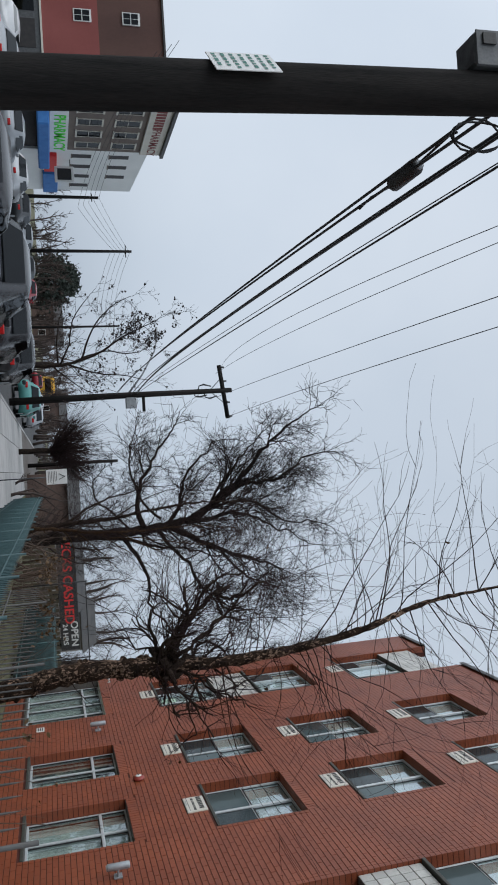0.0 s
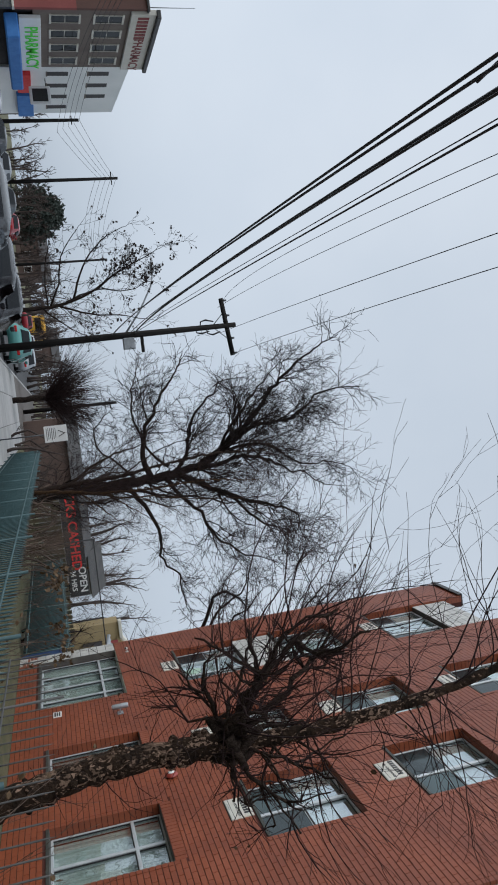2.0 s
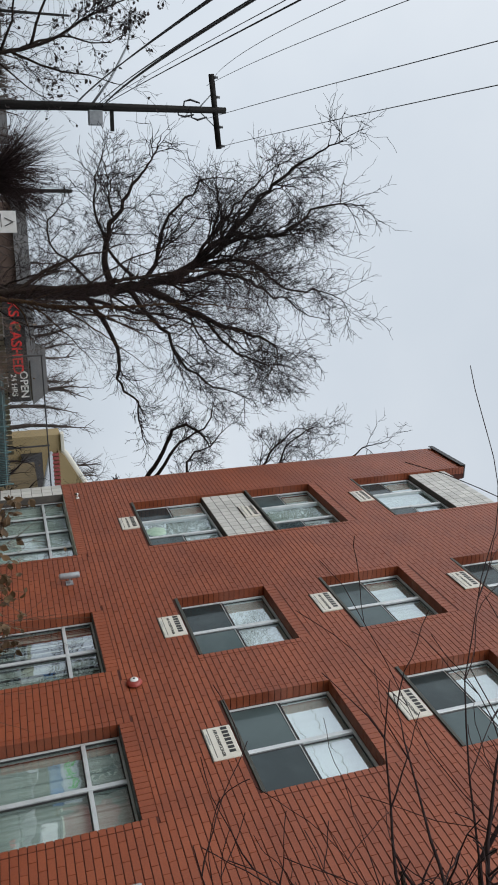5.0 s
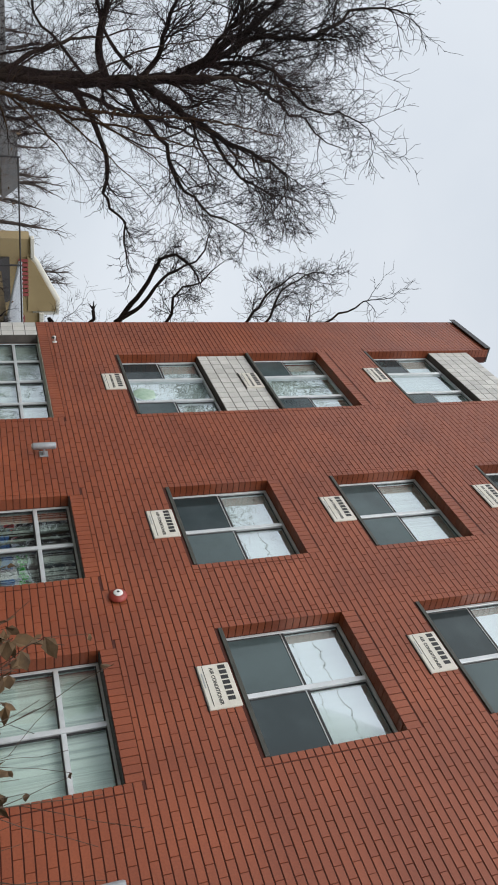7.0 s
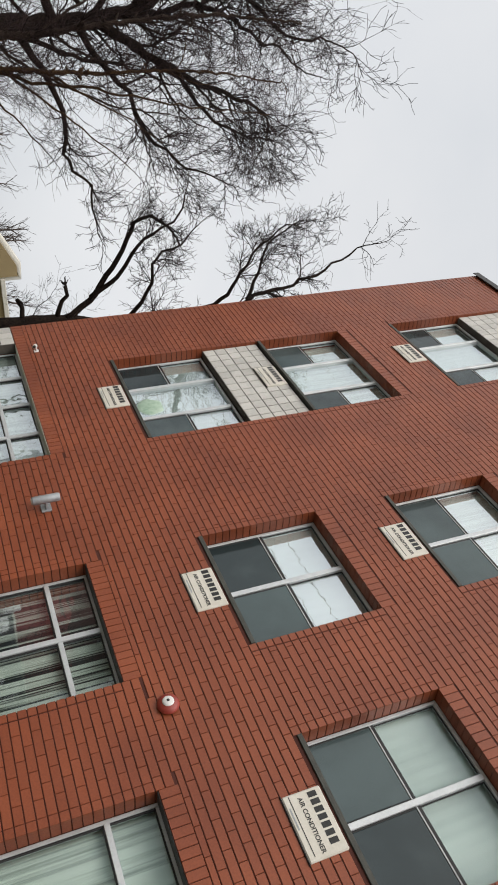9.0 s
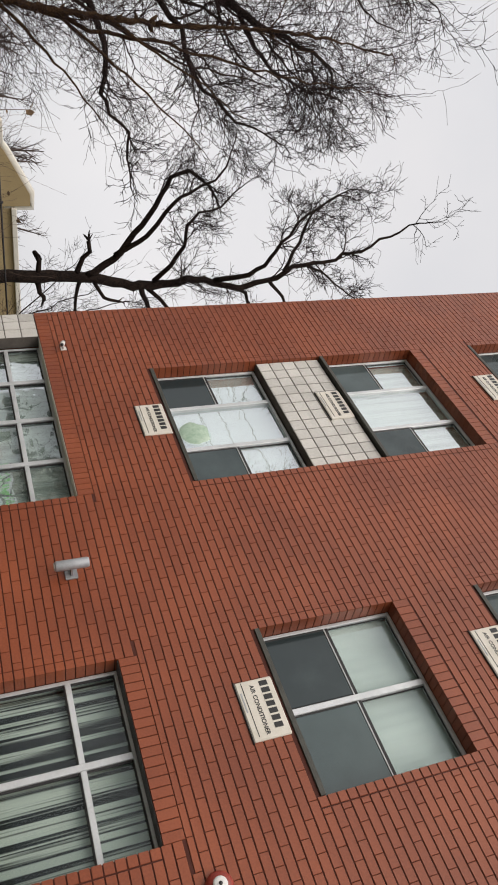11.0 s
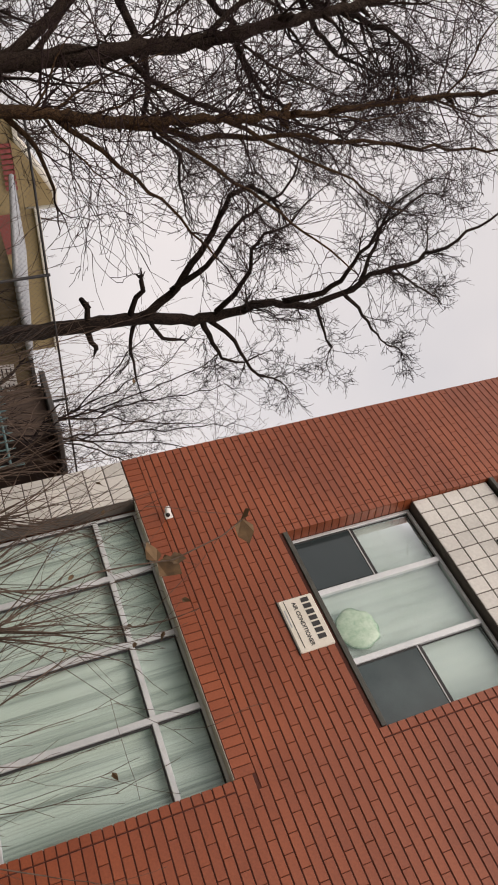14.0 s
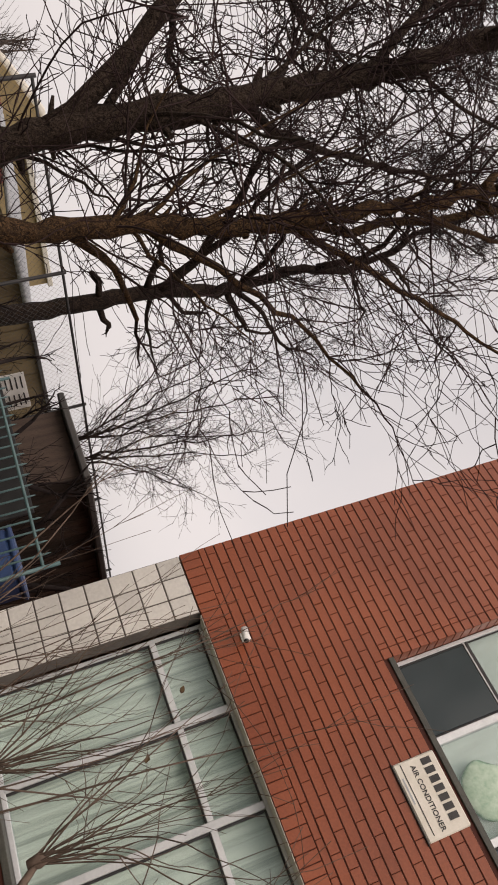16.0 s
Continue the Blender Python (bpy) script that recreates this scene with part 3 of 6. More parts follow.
first_ac = None
for ci, (y0, y1, kind) in enumerate(COLS):
    for r, (z0, z1) in enumerate(ROWS_Z):
        ym = {0: 23.36, 1: 18.73, 2: 15.59}.get(ci, (y0 + y1) / 2)
        zc = z0 - 0.235
        xs = FX + (0.055 if kind == "triple" and r == 1 else 0.0)
        if first_ac is None:
            first_ac = air_conditioner(ym, zc, xs)
        else:
            copy_thing(first_ac, Matrix.Translation((xs, ym, zc - 0.2)))


# ---- small things on the facade ----
def floodlight(y, z):
    ob = empty("floodlight", "grey metal floodlight bracketed to the brick wall", "floodlight", "wall floodlights", at=(FX, y, z))
    t = Tubes().add([Vector((-0.17, 0, -0.19)), Vector((-0.17, 0, -0.17)), Vector((-0.17, 0, 0.17)), Vector((-0.17, 0, 0.19))], [0.05, 0.06, 0.06, 0.05], 12)
    t.build("housing", GALV, ob)
    rod("lens", (-0.17, 0, -0.2), (-0.17, 0, -0.188), 0.042, WHITE, ob, 12)
    box("bracket", -0.15, -0.02, -0.05, 0.05, -0.02, 0.01, GALV, ob)
    box("wall_plate", -0.025, 0.0, -0.08, 0.08, -0.08, 0.06, GALV, ob)
    return ob


fl = floodlight(20.83, 2.47)
copy_thing(fl, Matrix.Translation((FX, 13.45, 2.36)))


def dome(name, m, r, depth, material, parent, sides=16, rings=5):
    v, f = [], []
    for i in range(rings + 1):
        a = math.pi / 2 * i / rings
        for k in range(sides):
            b = 2 * math.pi * k / sides
            v.append(m @ Vector((r * math.cos(a) * math.cos(b), r * math.cos(a) * math.sin(b), depth * math.sin(a))))
    for i in range(rings):
        for k in range(sides):
            f.append((i * sides + k, i * sides + (k + 1) % sides, (i + 1) * sides + (k + 1) % sides, (i + 1) * sides + k))
    return quick(name, v, f, material, parent, True)


bell = empty("alarm_bell", "round red alarm bell with white centre on the brick wall", "alarm bell", at=(FX, 17.27, 3.11))
dome("gong", LW @ Matrix.Translation((0, 0, 0.03)), 0.125, 0.06, REDPAINT, bell)
Tubes().add([Vector((0.0, 0, 0)), Vector((-0.035, 0, 0))], [0.09, 0.09], 14).build("back_box", REDPAINT, bell)
dome("centre_cap", LW @ Matrix.Translation((0, 0, 0.085)), 0.065, 0.02, WHITE, bell)
dome("bolt", LW @ Matrix.Translation((0, 0, 0.105)), 0.018, 0.01, INK, bell, 8, 2)

cam_thing = empty("security_camera", "small white security camera bracketed to the brick corner", "camera", at=(FX, 25.25, 3.06))
Tubes().add([Vector((0, 0, 0)), Vector((-0.06, 0, 0)), Vector((-0.1, -0.02, -0.02))], [0.018, 0.016, 0.016], 8).build("arm", WHITE, cam_thing)
Tubes().add([Vector((-0.09, 0.04, 0)), Vector((-0.15, -0.1, -0.035))], [0.038, 0.034], 10).build("housing", WHITE, cam_thing)
Tubes().add([Vector((-0.15, -0.1, -0.035)), Vector((-0.153, -0.107, -0.037))], [0.026, 0.026], 10).build("lens", INK, cam_thing)
box("wall_plate", -0.012, 0.0, -0.045, 0.045, -0.045, 0.045, WHITE, cam_thing)

vent = empty("wall_vent", "small white louvred vent in the brick wall", "vent", at=(FX, 21.5, 1.02))
box("frame", -0.018, 0.0, -0.16, 0.16, -0.1, 0.1, WHITE, vent)
for k in range(3):
    box("slot", -0.0215, -0.017, -0.115, 0.115, -0.068 + k * 0.052, -0.036 + k * 0.052, INK, vent, 0.0)

# ---- bare trees ----
def jitter(rng, s):
    return Vector((rng.uniform(-s, s), rng.uniform(-s, s), rng.uniform(-s, s)))


def turned(d, rng, lo, hi):
    """A direction lo to hi degrees away from d, to a random side."""
    side = d.orthogonal().normalized()
    side.rotate(Matrix.Rotation(rng.uniform(0, 2 * math.pi), 3, d))
    a = radians(rng.uniform(lo, hi))
    return (d * math.cos(a) + side * math.sin(a)).normalized()


class Tree:
    def __init__(self, name, label, seed, bark, twig, least=0.006, lift=0.10, wander=0.16, angle=(25, 60), group="", girth=0.014, crook=0.0):
        self.girth, self.crook = girth, crook
        self.rng = random.Random(seed)
        self.wood, self.fine, self.stubs = Tubes(), Tubes(), Tubes()
        self.name, self.label, self.bark, self.twig, self.group = name, label, bark, twig, group
        self.least, self.lift, self.wander, self.angle = least, lift, wander, angle
        self.ends = []

    def line(self, control, step, crook=0.0):
        """A crooked line through control points; crook grows towards the tip."""
        c = [Vector(p) for p in control]
        out = [c[0]]
        for i in range(len(c) - 1):
            p0, p1, p2, p3 = c[max(i - 1, 0)], c[i], c[i + 1], c[min(i + 2, len(c) - 1)]
            n = max(2, int((p2 - p1).length / step))
            for k in range(1, n + 1):
                t = k / n
                q = 0.5 * ((2 * p1) + (p2 - p0) * t + (2 * p0 - 5 * p1 + 4 * p2 - p3) * t * t + (3 * p1 - p0 - 3 * p2 + p3) * t ** 3)
                out.append(q + jitter(self.rng, step * (0.09 + crook * (i + t) / len(c))))
        return out

    def limb(self, control, r0, r1, density, levels, length, start=0.25, step=0.3, sides=8, knots=0.0):
        """A limb through control points, with shoots along it."""
        pts = self.line(control, step, self.crook)
        n = len(pts)
        radii = [(r0 + (r1 - r0) * (i / (n - 1)) ** 0.8) * (1 + self.rng.uniform(-knots, knots)) for i in range(n)]
        self.wood.add(pts, radii, sides)
        total = sum((b - a).length for a, b in zip(pts, pts[1:]))
        for _ in range(int(total * density * (1 - start))):
            t = self.rng.uniform(start, 1.0)
            i = min(int(t * (n - 1)), n - 2)
            d = (pts[i + 1] - pts[i]).normalized()
            self.shoot(pts[i], turned(d, self.rng, *self.angle), length * self.rng.uniform(0.6, 1.2) * (1.15 - 0.5 * t), min(radii[i] * 0.5, length * self.girth + 0.004), levels)
        self.shoot(pts[-1], (pts[-1] - pts[-2]).normalized(), length * 0.8, r1, levels)
        return pts

    def shoot(self, p, d, length, r, levels):
        """A side shoot that zigzags as it grows, forking towards its end."""
        rng = self.rng
        seg = (3, 5, 7, 9)[min(levels, 3)]
        side = d.orthogonal().normalized()
        side.rotate(Matrix.Rotation(rng.uniform(0, 2 * math.pi), 3, d))
        curl = jitter(rng, self.wander * 0.35)
        pts, dirs, step = [p], [d], length / seg
        for k in range(seg):
            kink = self.wander * rng.uniform(0.5, 1.4) * (1 if k % 2 else -1)
            d = (d + side * kink + curl + jitter(rng, self.wander * 0.45) + Vector((0, 0, self.lift))).normalized()
            if k == seg // 2:
                curl = jitter(rng, self.wander * 0.5)
            pts.append(pts[-1] + d * step * rng.uniform(0.75, 1.25))
            dirs.append(d)
        r = max(r, self.least)
        radii = [max(self.least * 0.7, r * (1 - 0.68 * i / seg)) for i in range(seg + 1)]
        (self.wood if levels >= 3 else self.fine).add(pts, radii, 5 if levels >= 3 else 3, False)
        self.ends.append(pts[-1])
        if levels <= 0 or length < 0.1:
            return
        turn = rng.uniform(0, 6.28)
        for _ in range((0, 2, 3, 5)[min(levels, 3)] + (rng.random() < 0.55)):
            t = 0.12 + 0.88 * rng.random()
            i = min(int(t * seg), seg - 1)
            q = pts[i].lerp(pts[i + 1], t * seg - i)
            turn += 2.4 + rng.uniform(-0.5, 0.5)
            way = dirs[i + 1].orthogonal().normalized()
            way.rotate(Matrix.Rotation(turn, 3, dirs[i + 1]))
            a = radians(rng.uniform(*self.angle))
            self.shoot(q, (dirs[i + 1] * math.cos(a) + way * math.sin(a)).normalized(), length * rng.uniform(0.42, 0.85) * (1.15 - 0.3 * t), max(radii[i] * 0.7, self.least), levels - 1)

    def whip(self, p, d, length, r, kids, rise=0.085):
        """A long thin shoot that bends upward, with a few side shoots."""
        rng = self.rng
        seg = 10 if kids else 6
        curl = jitter(rng, 0.07)
        pts, dirs, step = [p], [d], length / seg
        for k in range(seg):
            d = (d + curl + jitter(rng, 0.17) + Vector((0, 0, rise))).normalized()
            if k % 3 == 2:
                curl = jitter(rng, 0.1)
            pts.append(pts[-1] + d * step * rng.uniform(0.85, 1.15))
            dirs.append(d)
        self.fine.add(pts, [max(self.least * 0.6, r * (1 - 0.8 * i / seg)) for i in range(seg + 1)], 4 if r > 0.005 else 3, False)
        self.ends.append(pts[-1])
        for _ in range(kids):
            i = rng.randint(1, seg - 1)
            self.whip(pts[i], turned(dirs[i], rng, 18, 50), length * rng.uniform(0.25, 0.6), r * 0.5, max(0, kids - 3), rise * 0.6)

    def trail(self, pts, n):
        """Long thin shoots that leave a stem sideways and arch over."""
        rng = self.rng
        for _ in range(n):
            i = rng.randint(len(pts) // 5, len(pts) - 2)
            d = turned((pts[i + 1] - pts[i]).normalized(), rng, 35, 85)
            self.whip(pts[i], d, rng.uniform(0.5, 1.9), rng.choice([0.003, 0.004, 0.006]), rng.choice([2, 3, 4]), rng.uniform(-0.06, 0.07))

    def snags(self, pts, n, out):
        """Knobs, dead stubs and short twigs along a rough trunk."""
        rng = self.rng
        for _ in range(n):
            i = rng.randint(len(pts) // 8, int(len(pts) * 0.75))
            d = turned((pts[i] - pts[i - 1]).normalized(), rng, 45, 95)
            if rng.random() < 0.5:
                r = rng.uniform(0.012, 0.03)
                self.wood.add([pts[i], pts[i] + d * out * rng.uniform(0.8, 1.2), pts[i] + d * (out + rng.uniform(0.02, 0.09)) + jitter(rng, 0.015)], [r * 1.3, r, r * 0.5], 6)
            else:
                self.shoot(pts[i] + d * out * 0.5, d, rng.uniform(0.3, 0.8), rng.uniform(0.005, 0.011), 2)

    def done(self, base, leaves=0, leaf_size=0.06, leaf_mat=None, category="tree", clumps=0):
        root = empty(self.name, self.label, category, self.group, at=base)
        off = Vector(base)
        for t in (self.wood, self.fine, self.stubs):
            t.v = [v - off for v in t.v]
        self.wood.build("trunk", self.bark, root)
        if self.stubs.v:
            tagged(self.stubs.build("limb", NEARBARK, root, "short dark knobbly limbs"), kind="stuff")
        if self.fine.v:
            tagged(self.fine.build("crown", self.twig, root, "fine bare twigs"), kind="stuff")
        if leaves:
            v, f = [], []
            high = [e for e in self.ends if 1.25 < e.z < 1.75]
            ends = [self.rng.choice(high) for _ in range(clumps)] if clumps else self.ends
            for _ in range(leaves):
                p = self.rng.choice(ends) - off + (jitter(self.rng, 0.08) if clumps else Vector((0, 0, 0)))
                m = Euler([self.rng.uniform(0, 6.28) for _ in range(3)]).to_matrix()
                s = leaf_size * self.rng.uniform(0.6, 1.4)
                b = len(v)
                v.extend(p + m @ Vector(q) * s for q in ((0, 0, 0), (0.45, 0.4, 0.12), (0.35, 0.9, -0.05), (0, 1.4, 0.1), (-0.4, 0.85, 0.15), (-0.42, 0.35, -0.06)))
                f.extend([(b, b + 1, b + 2, b + 3), (b, b + 3, b + 4, b + 5)])
            tagged(quick("leaves", v, f, leaf_mat, root), "dense dark green needles" if leaf_mat is EVERGREEN else "a few dead leaves still hanging", kind="stuff")
        return root


# the tall tree beyond the building, beside the pavement
t = Tree("bare_tree", "tall bare winter tree with a wide dark crown", 11, BARK, TWIG, 0.0098, 0.03, 0.36, (24, 62), girth=0.017, crook=0.34)
Y = 37.0
t.limb([(-0.35, Y, -0.1), (-0.5, Y, 2.0), (-0.52, Y, 5.2), (-0.85, Y, 7.9), (-1.9, Y + 0.1, 9.6), (-3.1, Y + 0.3, 11.1), (-4.4, Y + 0.3, 12.3), (-5.1, Y, 13.3)], 0.36, 0.05, 2.4, 3, 3.0, 0.35, knots=0.06)
t.limb([(-1.0, Y, 8.1), (-1.8, Y - 0.3, 9.6), (-2.4, Y - 0.5, 10.6), (-2.5, Y - 0.6, 12.1), (-3.2, Y - 0.6, 13.3), (-3.7, Y - 0.5, 14.2)], 0.14, 0.04, 2.5, 3, 2.7, 0.2)
t.limb([(-0.8, Y, 7.6), (-0.76, Y + 0.5, 8.9), (-0.94, Y + 0.8, 9.9), (-0.8, Y + 1.0, 11.1), (-0.2, Y + 1.1, 12.2), (0.35, Y + 1.1, 13.6)], 0.14, 0.03, 2.5, 3, 2.7, 0.2)
t.limb([(-1.3, Y, 8.9), (-1.65, Y - 0.9, 10.0), (-1.5, Y - 1.3, 11.0), (-0.6, Y - 1.6, 12.2), (-0.5, Y - 1.6, 13.6)], 0.09, 0.03, 2.5, 3, 2.5, 0.2)
t.limb([(-0.6, Y, 7.0), (-0.05, Y - 0.4, 8.0), (0.5, Y - 0.6, 8.9), (0.85, Y - 0.8, 9.8), (1.3, Y - 0.9, 11.0), (1.8, Y - 1.0, 12.2)], 0.17, 0.035, 2.5, 3, 2.7, 0.2)
t.limb([(0.66, Y - 0.7, 9.3), (1.55, Y - 0.3, 10.0), (2.3, Y - 0.1, 11.0), (2.8, Y, 12.2)], 0.08, 0.03, 2.6, 3, 2.3)
t.limb([(-0.5, Y, 6.4), (0.35, Y - 0.5, 6.95), (1.1, Y - 0.9, 7.7), (1.9, Y - 1.1, 8.0), (2.7, Y - 1.3, 8.7), (3.3, Y - 1.3, 9.7)], 0.11, 0.03, 2.6, 3, 2.4, 0.3)
t.limb([(-0.45, Y, 3.4), (-0.1, Y - 0.5, 5.2), (0.28, Y - 0.7, 6.4), (0.3, Y - 0.8, 7.5), (0.9, Y - 1.0, 8.8)], 0.10, 0.03, 2.0, 2, 1.6, 0.4)
t.limb([(-0.35, Y, 4.7), (0.5, Y - 0.8, 5.25), (1.55, Y - 1.2, 5.75), (2.9, Y - 1.4, 5.7), (3.6, Y - 1.4, 6.35), (4.3, Y - 1.4, 6.3)], 0.12, 0.03, 1.7, 3, 1.6, 0.45)
t.limb([(-0.7, Y, 6.8), (-1.4, Y + 0.3, 7.5), (-2.65, Y + 0.5, 7.85), (-3.3, Y + 0.6, 8.2), (-4.1, Y + 0.7, 9.1), (-4.7, Y + 0.7, 9.7)], 0.11, 0.03, 2.6, 3, 2.4, 0.3)
t.limb([(-0.6, Y, 5.8), (-1.6, Y - 0.3, 5.5), (-2.9, Y - 0.4, 5.75), (-3.7, Y - 0.5, 6.3), (-4.6, Y - 0.4, 6.8)], 0.15, 0.05, 2.6, 3, 2.3, 0.35)
t.limb([(-1.0, Y, 6.6), (-1.7, Y + 0.5, 5.9), (-2.9, Y + 0.7, 5.5), (-3.9, Y + 0.9, 5.3), (-4.9, Y + 1.0, 5.6)], 0.07, 0.03, 3.0, 3, 1.7, 0.3)
t.limb([(-0.56, Y, 5.2), (-1.4, Y + 0.4, 4.4), (-2.2, Y + 0.6, 3.6), (-3.2, Y + 0.8, 3.7)], 0.06, 0.03, 3.0, 3, 1.6)
t.limb([(-1.5, Y, 9.0), (-2.6, Y - 0.9, 9.5), (-3.6, Y - 1.2, 10.3), (-4.4, Y - 1.3, 11.2)], 0.09, 0.03, 2.6, 3, 2.2, 0.3)
t.limb([(-0.45, Y, 1.2), (-1.1, Y - 0.8, 2.4), (-1.5, Y - 1.2, 4.0)], 0.05, 0.02, 4.0, 2, 1.5)
t.limb([(-0.4, Y, 1.0), (0.5, Y - 0.6, 2.2), (0.9, Y - 0.9, 3.6)], 0.05, 0.02, 4.0, 2, 1.5)
t.limb([(-0.4, Y, 1.6), (-0.1, Y - 1.0, 2.6), (0.1, Y - 1.4, 4.2)], 0.045, 0.02, 4.0, 2, 1.4)
t.done((-0.4, Y, 0))

# the tree behind the building's corner
t = Tree("bare_tree", "bare winter tree with stubby pruned limbs behind the building", 23, BARK, TWIG, 0.0085, 0.03, 0.36, (24, 62), crook=0.26)
Y = 36.0
t.limb([(7.75, Y, -0.1), (7.94, Y, 2.2), (8.1, Y, 5.2), (8.45, Y, 7.1), (8.3, Y, 8.9), (8.65, Y, 10.4), (7.9, Y, 12.6), (7.4, Y, 14.6), (6.6, Y, 16.1)], 0.27, 0.03, 1.7, 3, 1.7, 0.5, knots=0.07)
t.limb([(8.05, Y, 5.4), (7.5, Y, 6.2), (6.45, Y, 7.0), (5.5, Y, 7.55), (5.0, Y, 7.8), (4.78, Y, 8.3), (4.98, Y, 8.75)], 0.13, 0.05, 1.2, 3, 1.3, 0.6)
t.limb([(7.4, Y, 6.25), (6.6, Y - 0.3, 7.1), (5.6, Y - 0.4, 7.75), (5.25, Y - 0.4, 8.2), (4.9, Y - 0.3, 9.0), (4.1, Y - 0.5, 9.3)], 0.10, 0.025, 2.0, 3, 1.3, 0.5)
t.limb([(8.3, Y, 7.5), (7.6, Y - 0.3, 7.9), (6.9, Y - 0.5, 8.2), (5.95, Y - 0.6, 8.3), (5.4, Y - 0.6, 9.4)], 0.085, 0.025, 2.2, 3, 1.3, 0.3)
t.limb([(8.36, Y, 9.5), (7.9, Y - 0.5, 10.4), (7.2, Y - 0.7, 11.0), (6.35, Y - 0.8, 11.4), (5.7, Y - 0.9, 11.9), (4.9, Y - 1.0, 12.8)], 0.10, 0.02, 2.4, 3, 1.5, 0.3)
t.limb([(8.1, Y, 11.9), (7.3, Y + 0.5, 12.5), (6.4, Y + 0.7, 12.9), (5.6, Y + 0.7, 14.0)], 0.07, 0.02, 2.4, 3, 1.4, 0.3)
t.limb([(8.5, Y, 7.1), (9.15, Y, 7.3), (9.95, Y, 7.75), (10.3, Y, 8.5)], 0.10, 0.03, 2.2, 3, 1.2, 0.3)
t.limb([(8.55, Y, 7.3), (9.1, Y - 0.4, 7.9), (10.1, Y - 0.6, 8.4), (10.8, Y - 0.6, 9.4)], 0.08, 0.025, 2.2, 3, 1.2, 0.3)
t.limb([(8.64, Y, 10.2), (9.1, Y + 0.4, 10.8), (10.05, Y + 0.5, 11.3), (11.0, Y + 0.5, 11.6)], 0.08, 0.02, 2.2, 3, 1.3, 0.3)
t.limb([(8.4, Y, 11.4), (9.3, Y, 12.2), (10.2, Y, 12.8), (10.9, Y, 13.6)], 0.07, 0.02, 2.2, 3, 1.3, 0.3)
t.limb([(7.9, Y, 12.7), (8.5, Y + 0.3, 13.7), (9.6, Y + 0.3, 15.2)], 0.05, 0.02, 2.2, 3, 1.2, 0.3)
t.limb([(8.2, Y, 5.2), (9.3, Y + 0.2, 5.1), (10.3, Y + 0.2, 5.2)], 0.07, 0.025, 2.2, 2, 1.0, 0.4)
t.limb([(8.2, Y, 5.6), (8.7, Y - 0.2, 5.9), (8.9, Y - 0.2, 6.3)], 0.06, 0.05, 0.6, 1, 0.4, 0.7)
for stump in (((7.95, Y, 5.1), (7.5, Y, 5.3), (6.9, Y, 5.5)), ((7.95, Y, 4.0), (7.5, Y, 3.98), (7.15, Y, 3.92)), ((8.1, Y, 3.9), (8.5, Y - 0.1, 4.0), (8.75, Y - 0.1, 4.1))):
    t.limb(stump, 0.09, 0.06, 0.8, 1, 0.4, 0.7)
t.done((7.75, Y, 0))

# two trees inside the fence near the corner
t = Tree("bare_tree", "bare tree with dark rough bark inside the fence", 31, NEARBARK, REDTWIG, 0.0034, 0.015, 0.30, (24, 62), girth=0.007, crook=0.25)
Y = 25.75
stem = t.limb([(-1.7, Y, -0.1), (-1.75, Y, 1.2), (-1.82, Y, 1.9), (-1.85, Y, 2.6), (-1.9, Y, 3.6), (-2.05, Y, 4.6), (-2.2, Y + 0.2, 6.4), (-2.1, Y + 0.3, 8.2)], 0.108, 0.014, 2.2, 3, 1.35, 0.2, 0.08, 10, 0.24)
t.limb([(-1.83, Y, 1.95), (-2.0, Y + 0.1, 2.3), (-2.2, Y + 0.25, 2.6), (-2.5, Y + 0.4, 3.3), (-2.8, Y + 0.6, 4.6)], 0.058, 0.010, 3.4, 2, 0.9, 0.2, 0.15, knots=0.15)
t.limb([(-1.86, Y, 2.9), (-1.3, Y + 0.3, 3.6), (-0.8, Y + 0.5, 4.8), (-0.5, Y + 0.5, 6.2)], 0.028, 0.008, 2.6, 2, 1.2, 0.2, 0.2)
t.limb([(-1.9, Y, 3.6), (-2.5, Y + 0.5, 4.8), (-2.9, Y + 0.9, 6.6)], 0.028, 0.008, 2.6, 2, 1.2, 0.2, 0.2)
t.limb([(-1.82, Y, 2.2), (-2.3, Y + 0.6, 3.0), (-3.0, Y + 0.9, 4.2)], 0.025, 0.008, 2.6, 2, 1.0, 0.2, 0.2)
t.trail(stem, 75)
t.snags(stem, 70, 0.09)
t.done((-1.7, Y, 0))

t = Tree("bare_tree", "slim bare tree with orange-brown bark inside the fence", 37, ORANGEBARK, REDTWIG, 0.0034, 0.015, 0.30, (24, 62), girth=0.007, crook=0.25)
Y = 25.22
stem = t.limb([(-1.85, Y, -0.1), (-1.76, Y, 1.4), (-1.66, Y, 2.1), (-1.55, Y, 2.75), (-1.46, Y, 4.2), (-1.5, Y, 5.8), (-1.3, Y + 0.1, 7.6)], 0.068, 0.010, 2.5, 3, 1.15, 0.2, 0.08, 9, 0.22)
t.limb([(-1.56, Y, 2.7), (-1.32, Y + 0.1, 3.4), (-1.2, Y + 0.15, 4.4), (-0.9, Y + 0.2, 6.0), (-0.75, Y + 0.2, 7.4)], 0.030, 0.008, 3.0, 2, 1.2, 0.2, 0.2)
t.limb([(-1.6, Y, 2.3), (-1.2, Y, 2.75), (-0.85, Y, 3.1), (-0.4, Y - 0.2, 3.5)], 0.026, 0.008, 3.0, 2, 0.9, 0.2, 0.15)
